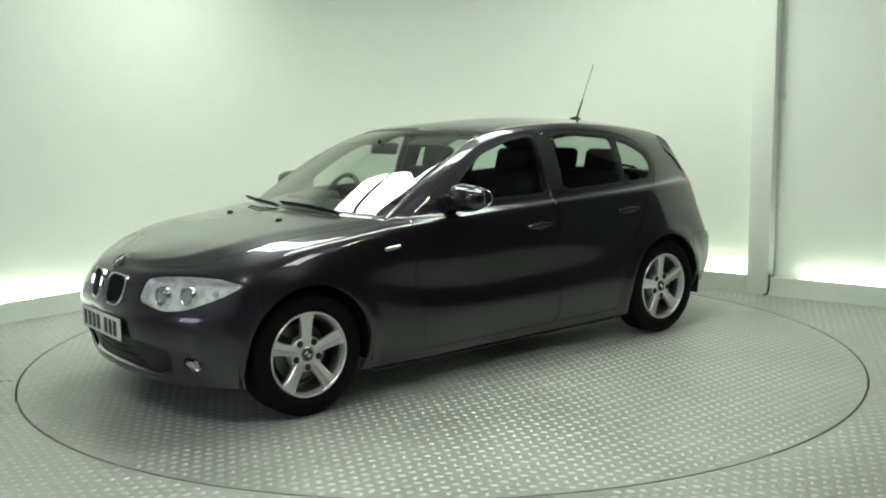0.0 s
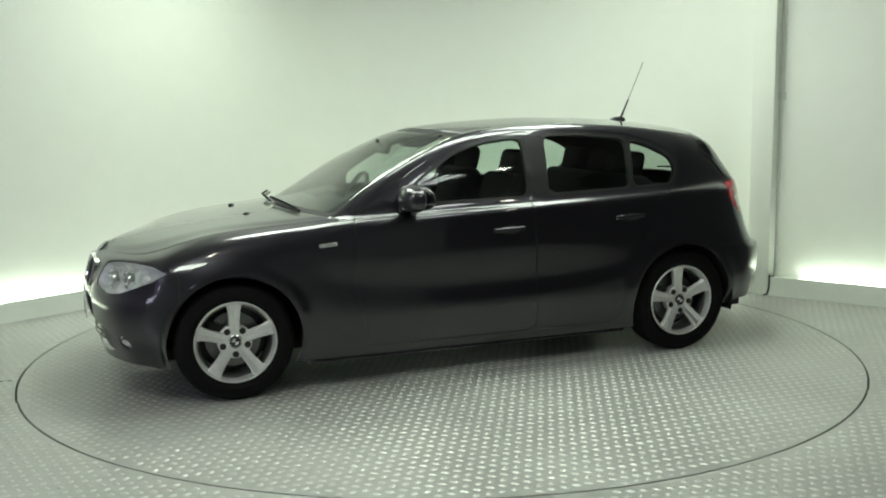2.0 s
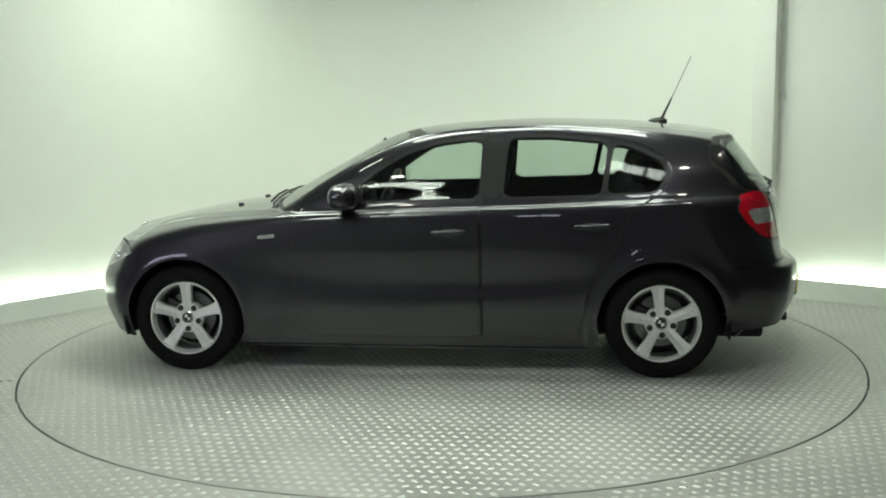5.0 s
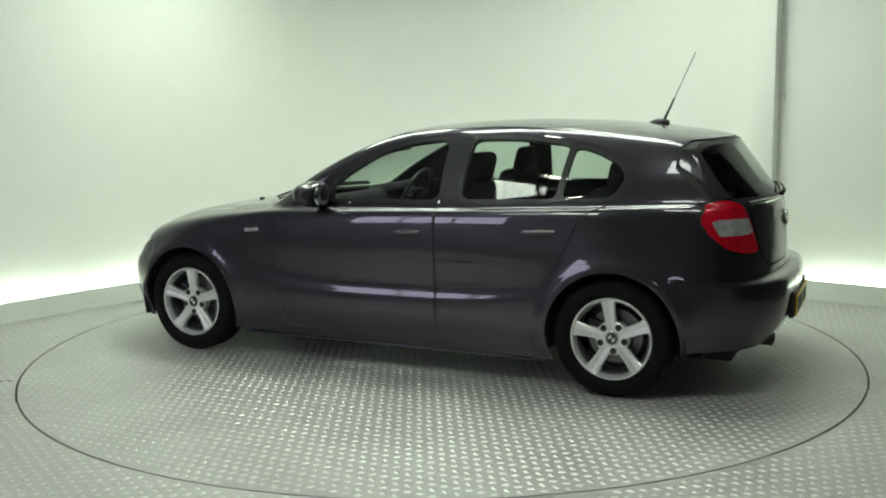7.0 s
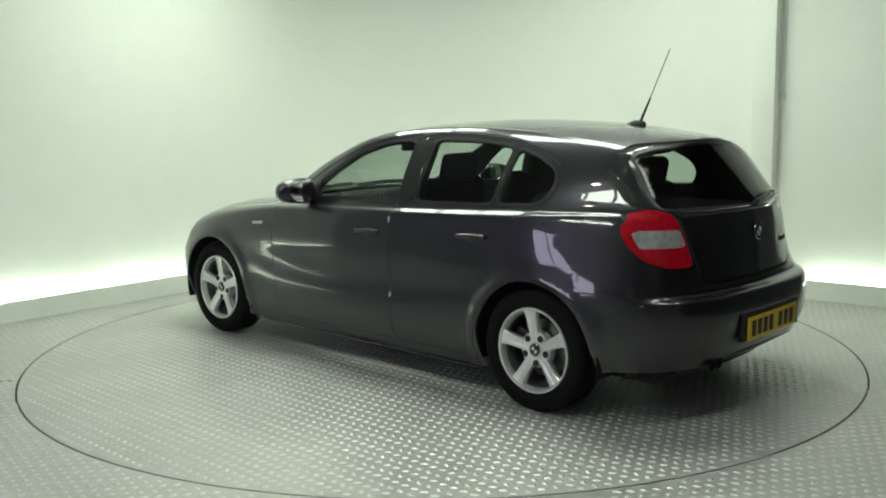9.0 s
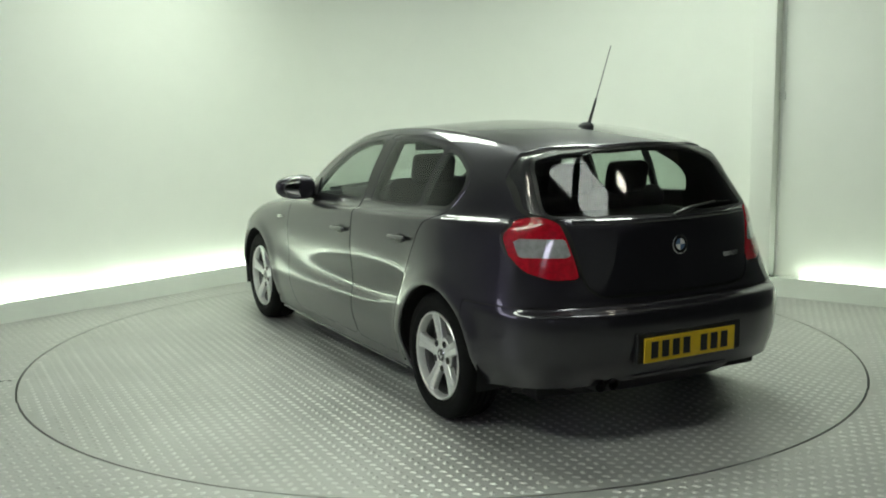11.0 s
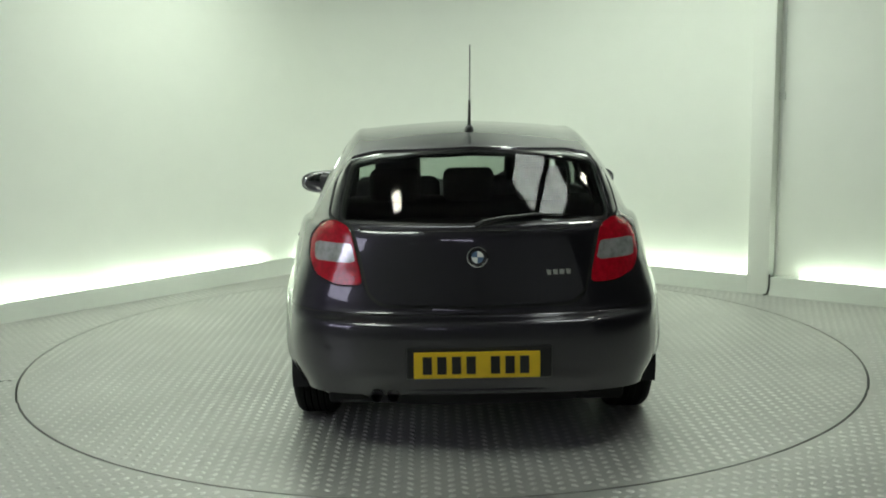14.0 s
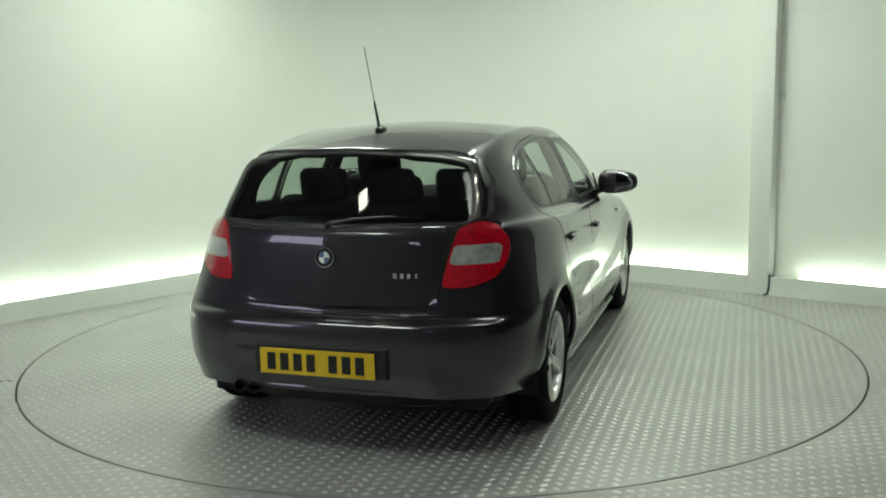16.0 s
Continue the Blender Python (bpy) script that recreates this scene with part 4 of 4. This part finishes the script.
def exterior(car, tailgate, rear_window, tail):
    # twin front grilles
    for s in (1, -1):
        outline = softened([(-0.080, -0.056), (-0.074, 0.066), (0.0, 0.076), (0.112, 0.066), (0.102, -0.044), (0.06, -0.088), (-0.05, -0.088)], 0.04)
        bm = bmesh.new()
        rings = []
        for k, dx in ((1.0, 0.0), (1.0, 0.018), (0.93, 0.024), (0.85, 0.016), (0.85, -0.01)):
            rings.append([bm.verts.new((dx, s * px * k, pz * k)) for px, pz in outline])
        for a, b in zip(rings, rings[1:]):
            for i in range(len(a)):
                bm.faces.new((a[i - 1], a[i], b[i], b[i - 1]))
        g = part("grille", bm, CHROME, car, "chrome-framed black grille", smooth=True)
        g.matrix_basis = pose(1.980, s * 0.108, 0.620, 0, -16, s * 7)
        bm = bmesh.new()
        bm.faces.new([bm.verts.new((0.004, s * px * 0.9, pz * 0.9)) for px, pz in outline])
        part("backing", bm, BLACKB, g)
        for i in range(7):
            bm = bmesh.new()
            box(bm, (0.012, 0.005, 0.125), pose(0.010, s * (-0.053 + 0.0215 * i), -0.005), 0.001, 1)
            part("slat", bm, TRIM, g)
    roundel(car, pose(1.918, 0, 0.735, 0, 0, 0) @ pose(0, 0, 0, 0, -52, 0) @ pose(0, 0, 0, 0, 0, -90), 0.038)
    plate(car, pose(2.033, 0, 0.436, 0, 0, 0), WHITEP, "white number plate with plain dark bars")
    for z in (0.27, 0.30, 0.33, 0.36):
        pts = [(1.985 - 0.42 * (y / 0.62) ** 2 * 0.5, y, z) for y in np.linspace(-0.44, 0.44, 15)]
        part("intake_bar", sweep(pts, 0.006, 6), TRIM, car)
    # rear
    p = plate(car, pose(-2.158, 0.01, 0.43, 0, 1, 180), YELLOW, "yellow number plate with plain dark bars")
    bm = bmesh.new()
    box(bm, (0.03, 0.60, 0.135), pose(-2.135, 0, 0.436), 0.008)
    part("plate_recess", bm, TRIM, car)
    roundel(tailgate, pose(-2.062, 0, 0.863, 0, 0, 90) @ pose(0, 0, 0, 3, 0, 0), 0.041)
    for k, (y, w) in enumerate(((-0.30, 0.022), (-0.328, 0.022), (-0.356, 0.022), (-0.384, 0.022))):
        bm = bmesh.new()
        q = tail(y, 0.79, 0.003)
        box(bm, (0.004, w, 0.022), pose(q.x, y, 0.79, 0, 0, -20), 0.001, 1)
        part("plain_bar", bm, CHROME, tailgate, "small chrome model badge bar")
    # lower edge strip of the rear bumper
    pts = [(-2.078 + 0.20 * (abs(y) / 0.66) ** 3, y, 0.300) for y in np.linspace(-0.62, 0.62, 31)]
    part("bumper_lip", sweep(pts, 0.009, 8), PAINT, car, smooth=True)
    bm = bmesh.new()
    pts = [(-2.05 + 0.20 * (abs(y) / 0.68) ** 3, y) for y in np.linspace(-0.70, 0.70, 25)]
    top = [bm.verts.new((x, y, 0.30)) for x, y in pts]
    bot = [bm.verts.new((x + 0.10, y * 0.97, 0.20)) for x, y in pts]
    for k in range(len(pts) - 1):
        bm.faces.new((top[k], top[k + 1], bot[k + 1], bot[k]))
    part("rear_valance", bm, TRIM, car, "black plastic lower valance", smooth=True)
    # two short pipes in plain black trim
    for y in (0.36, 0.43):
        bm = lathe([(0.026, -0.08), (0.028, 0.08), (0.025, 0.08), (0.022, -0.02), (0, -0.03)], 24)
        bmesh.ops.transform(bm, matrix=pose(-1.985, y, 0.275, 0, 0, 90), verts=bm.verts)
        part("exhaust_pipe", bm, TRIM, car, "dark exhaust pipe", smooth=True)
    # wiper on the rear window
    arm = part("rear_wiper", sweep([tail(0.0, 0.982, 0.01), tail(-0.02, 0.988, 0.03), tail(-0.12, 1.006, 0.028), tail(-0.28, 1.020, 0.02)], 0.008, 8, (1.8, 1.4, 0.9, 0.6)), TRIM, tailgate, smooth=True)
    part("wiper_blade", sweep([tail(-0.03, 1.002, 0.012), tail(-0.12, 1.011, 0.012), tail(-0.2, 1.016, 0.012), tail(-0.30, 1.018, 0.012), tail(-0.40, 1.015, 0.012)], 0.006, 6), RUBBER, arm)
    part("tailgate_ledge", sweep([tail(y, 0.976, 0.002) for y in np.linspace(-0.49, 0.49, 15)], 0.012, 8), PAINT, tailgate, smooth=True)
    # windscreen wipers
    for pts in (((0.90, 0.46, 0.925), (0.93, 0.20, 0.945), (0.945, -0.05, 0.95)), ((0.955, -0.10, 0.935), (0.94, -0.35, 0.945), (0.86, -0.62, 0.94))):
        w = part("wiper", sweep(pts, 0.008, 8), TRIM, car, "black wiper arm", smooth=True)
        part("wiper_blade", sweep([(x + 0.015, y, z + 0.012) for x, y, z in pts], 0.006, 6), RUBBER, w)
    for y in (0.28, -0.28):
        bm = bmesh.new()
        ball(bm, 0.014, pose(1.16, y, 0.902) @ Matrix.Diagonal((1.4, 1, 0.7, 1)), 12, 8)
        part("washer_jet", bm, TRIM, car, smooth=True)
    # roof aerial
    bm = bmesh.new()
    ball(bm, 0.03, pose(-1.365, 0, 1.368, 0, 6, 0) @ Matrix.Diagonal((2.1, 0.75, 0.9, 1)), 20, 12)
    aerial = part("aerial", bm, TRIM, car, "black roof aerial with a long whip mast", smooth=True)
    part("mast_foot", sweep([(-1.392, 0, 1.385), (-1.42, 0, 1.445), (-1.45, 0, 1.51)], 0.0065, 8, (1.3, 1, 0.8)), TRIM, aerial, smooth=True)
    part("mast", sweep([(-1.45, 0, 1.51), (-1.56, 0, 1.755)], 0.0026, 6), STEEL, aerial, smooth=True)
    # underside
    bm = bmesh.new()
    box(bm, (3.7, 1.30, 0.08), pose(-0.05, 0, 0.235), 0.02)
    part("underbody", bm, LINING, car, "black underside")


def seat(car, x, y, w, name="front_seat"):
    bm = bmesh.new()
    box(bm, (0.50, w, 0.16), pose(x, y, 0.52, 0, -6, 0), 0.05, 3)
    s = part(name, bm, SEAT, car, "black cloth seat", smooth=True)
    bm = bmesh.new()
    box(bm, (0.13, w * 0.96, 0.60), pose(x - 0.33, y, 0.79, 0, -18, 0), 0.05, 3)
    part("backrest", bm, SEAT, s, smooth=True)
    bm = bmesh.new()
    box(bm, (0.09, 0.26, 0.17), pose(x - 0.455, y, 1.135, 0, -14, 0), 0.04, 3)
    part("headrest", bm, SEAT, s, smooth=True)
    for d in (-0.05, 0.05):
        part("headrest_rod", sweep([(x - 0.44, y + d, 1.08), (x - 0.42, y + d, 1.0)], 0.006, 8), STEEL, s)


def interior(car):
    for y in (0.37, -0.37):
        seat(car, 0.02, y, 0.50)
    bm = bmesh.new()
    box(bm, (0.48, 1.26, 0.16), pose(-0.82, 0, 0.52, 0, -5, 0), 0.05, 3)
    bench = part("rear_seat", bm, SEAT, car, "black cloth rear bench", smooth=True)
    bm = bmesh.new()
    box(bm, (0.13, 1.26, 0.56), pose(-1.13, 0, 0.77, 0, -18, 0), 0.05, 3)
    part("backrest", bm, SEAT, bench, smooth=True)
    for y in (0.36, 0.0, -0.36):
        bm = bmesh.new()
        box(bm, (0.09, 0.25, 0.17), pose(-1.245, y, 1.10, 0, -12, 0), 0.04, 3)
        part("headrest", bm, SEAT, bench, smooth=True)
    bm = bmesh.new()
    box(bm, (0.44, 1.20, 0.02), pose(-1.50, 0, 0.93), 0.006)
    part("parcel_shelf", bm, LINING, car)
    bm = bmesh.new()
    box(bm, (0.36, 1.38, 0.26), pose(0.66, 0, 0.80, 0, 10, 0), 0.06, 3)
    dash = part("dashboard", bm, LINING, car, "dark plastic dashboard", smooth=True)
    bm = bmesh.new()
    box(bm, (0.20, 0.34, 0.07), pose(0.55, -0.37, 0.935, 0, 8, 0), 0.03, 3)
    part("instrument_hood", bm, LINING, dash, smooth=True)
    pts = []
    for k in range(33):
        a = 2 * math.pi * k / 32
        pts.append(pose(0.36, -0.37, 0.89, 0, -24, 0) @ Vector((0, 0.185 * math.cos(a), 0.185 * math.sin(a))))
    wheel = part("steering_wheel", sweep(pts, 0.015, 8), TRIM, car, "black steering wheel", smooth=True)
    bm = bmesh.new()
    box(bm, (0.05, 0.17, 0.12), pose(0.375, -0.37, 0.88, 0, -24, 0), 0.02, 2)
    part("airbag_pad", bm, TRIM, wheel, smooth=True)
    for a in (0, 180, 270):
        bm = bmesh.new()
        box(bm, (0.02, 0.12, 0.03), pose(0.36, -0.37, 0.89, 0, -24, 0) @ pose(0, 0, 0, a, 0, 0) @ pose(0, 0.11, 0), 0.006, 1)
        part("steering_spoke", bm, TRIM, wheel)
    bm = bmesh.new()
    box(bm, (0.03, 0.25, 0.07), pose(0.27, 0.0, 1.235, 0, -15, 0), 0.014, 2)
    m = part("inner_mirror", bm, TRIM, car, "black interior mirror", smooth=True)
    part("mirror_stem", sweep([(0.28, 0, 1.25), (0.31, 0, 1.285)], 0.01, 8), TRIM, m)
    for y in (0.30, -0.30):
        bm = bmesh.new()
        box(bm, (0.16, 0.36, 0.016), pose(0.13, y, 1.283, 0, 22, 0), 0.006, 1)
        part("sun_visor", bm, LINING, car)
    bm = bmesh.new()
    box(bm, (2.9, 1.3, 0.03), pose(-0.5, 0, 0.33), 0.01)
    part("cabin_floor", bm, LINING, car)
    for s in (1, -1):
        bm = bmesh.new()
        box(bm, (0.12, 0.03, 0.40), pose(-0.425, s * 0.655, 1.14, s * 24, -5, 0), 0.012)
        part("pillar_trim", bm, LINING, car)


def motions():
    turn = [(float(t), pose(0, 0, 0, 0, 0, 218.62 - 9.135 * t)) for t in range(17)]
    walk(car, turn)
    walk(turntable, turn)


car = new("car")
tagged(car, "dark graphite metallic five-door hatchback car parked on the turntable", "car")
tailgate, rear_window, tail = car_body(car)
wheels(car)
exterior(car, tailgate, rear_window, tail)
interior(car)
for o in car.children:
    o.matrix_basis = Matrix.Translation(CAR_OFFSET) @ o.matrix_basis
motions()
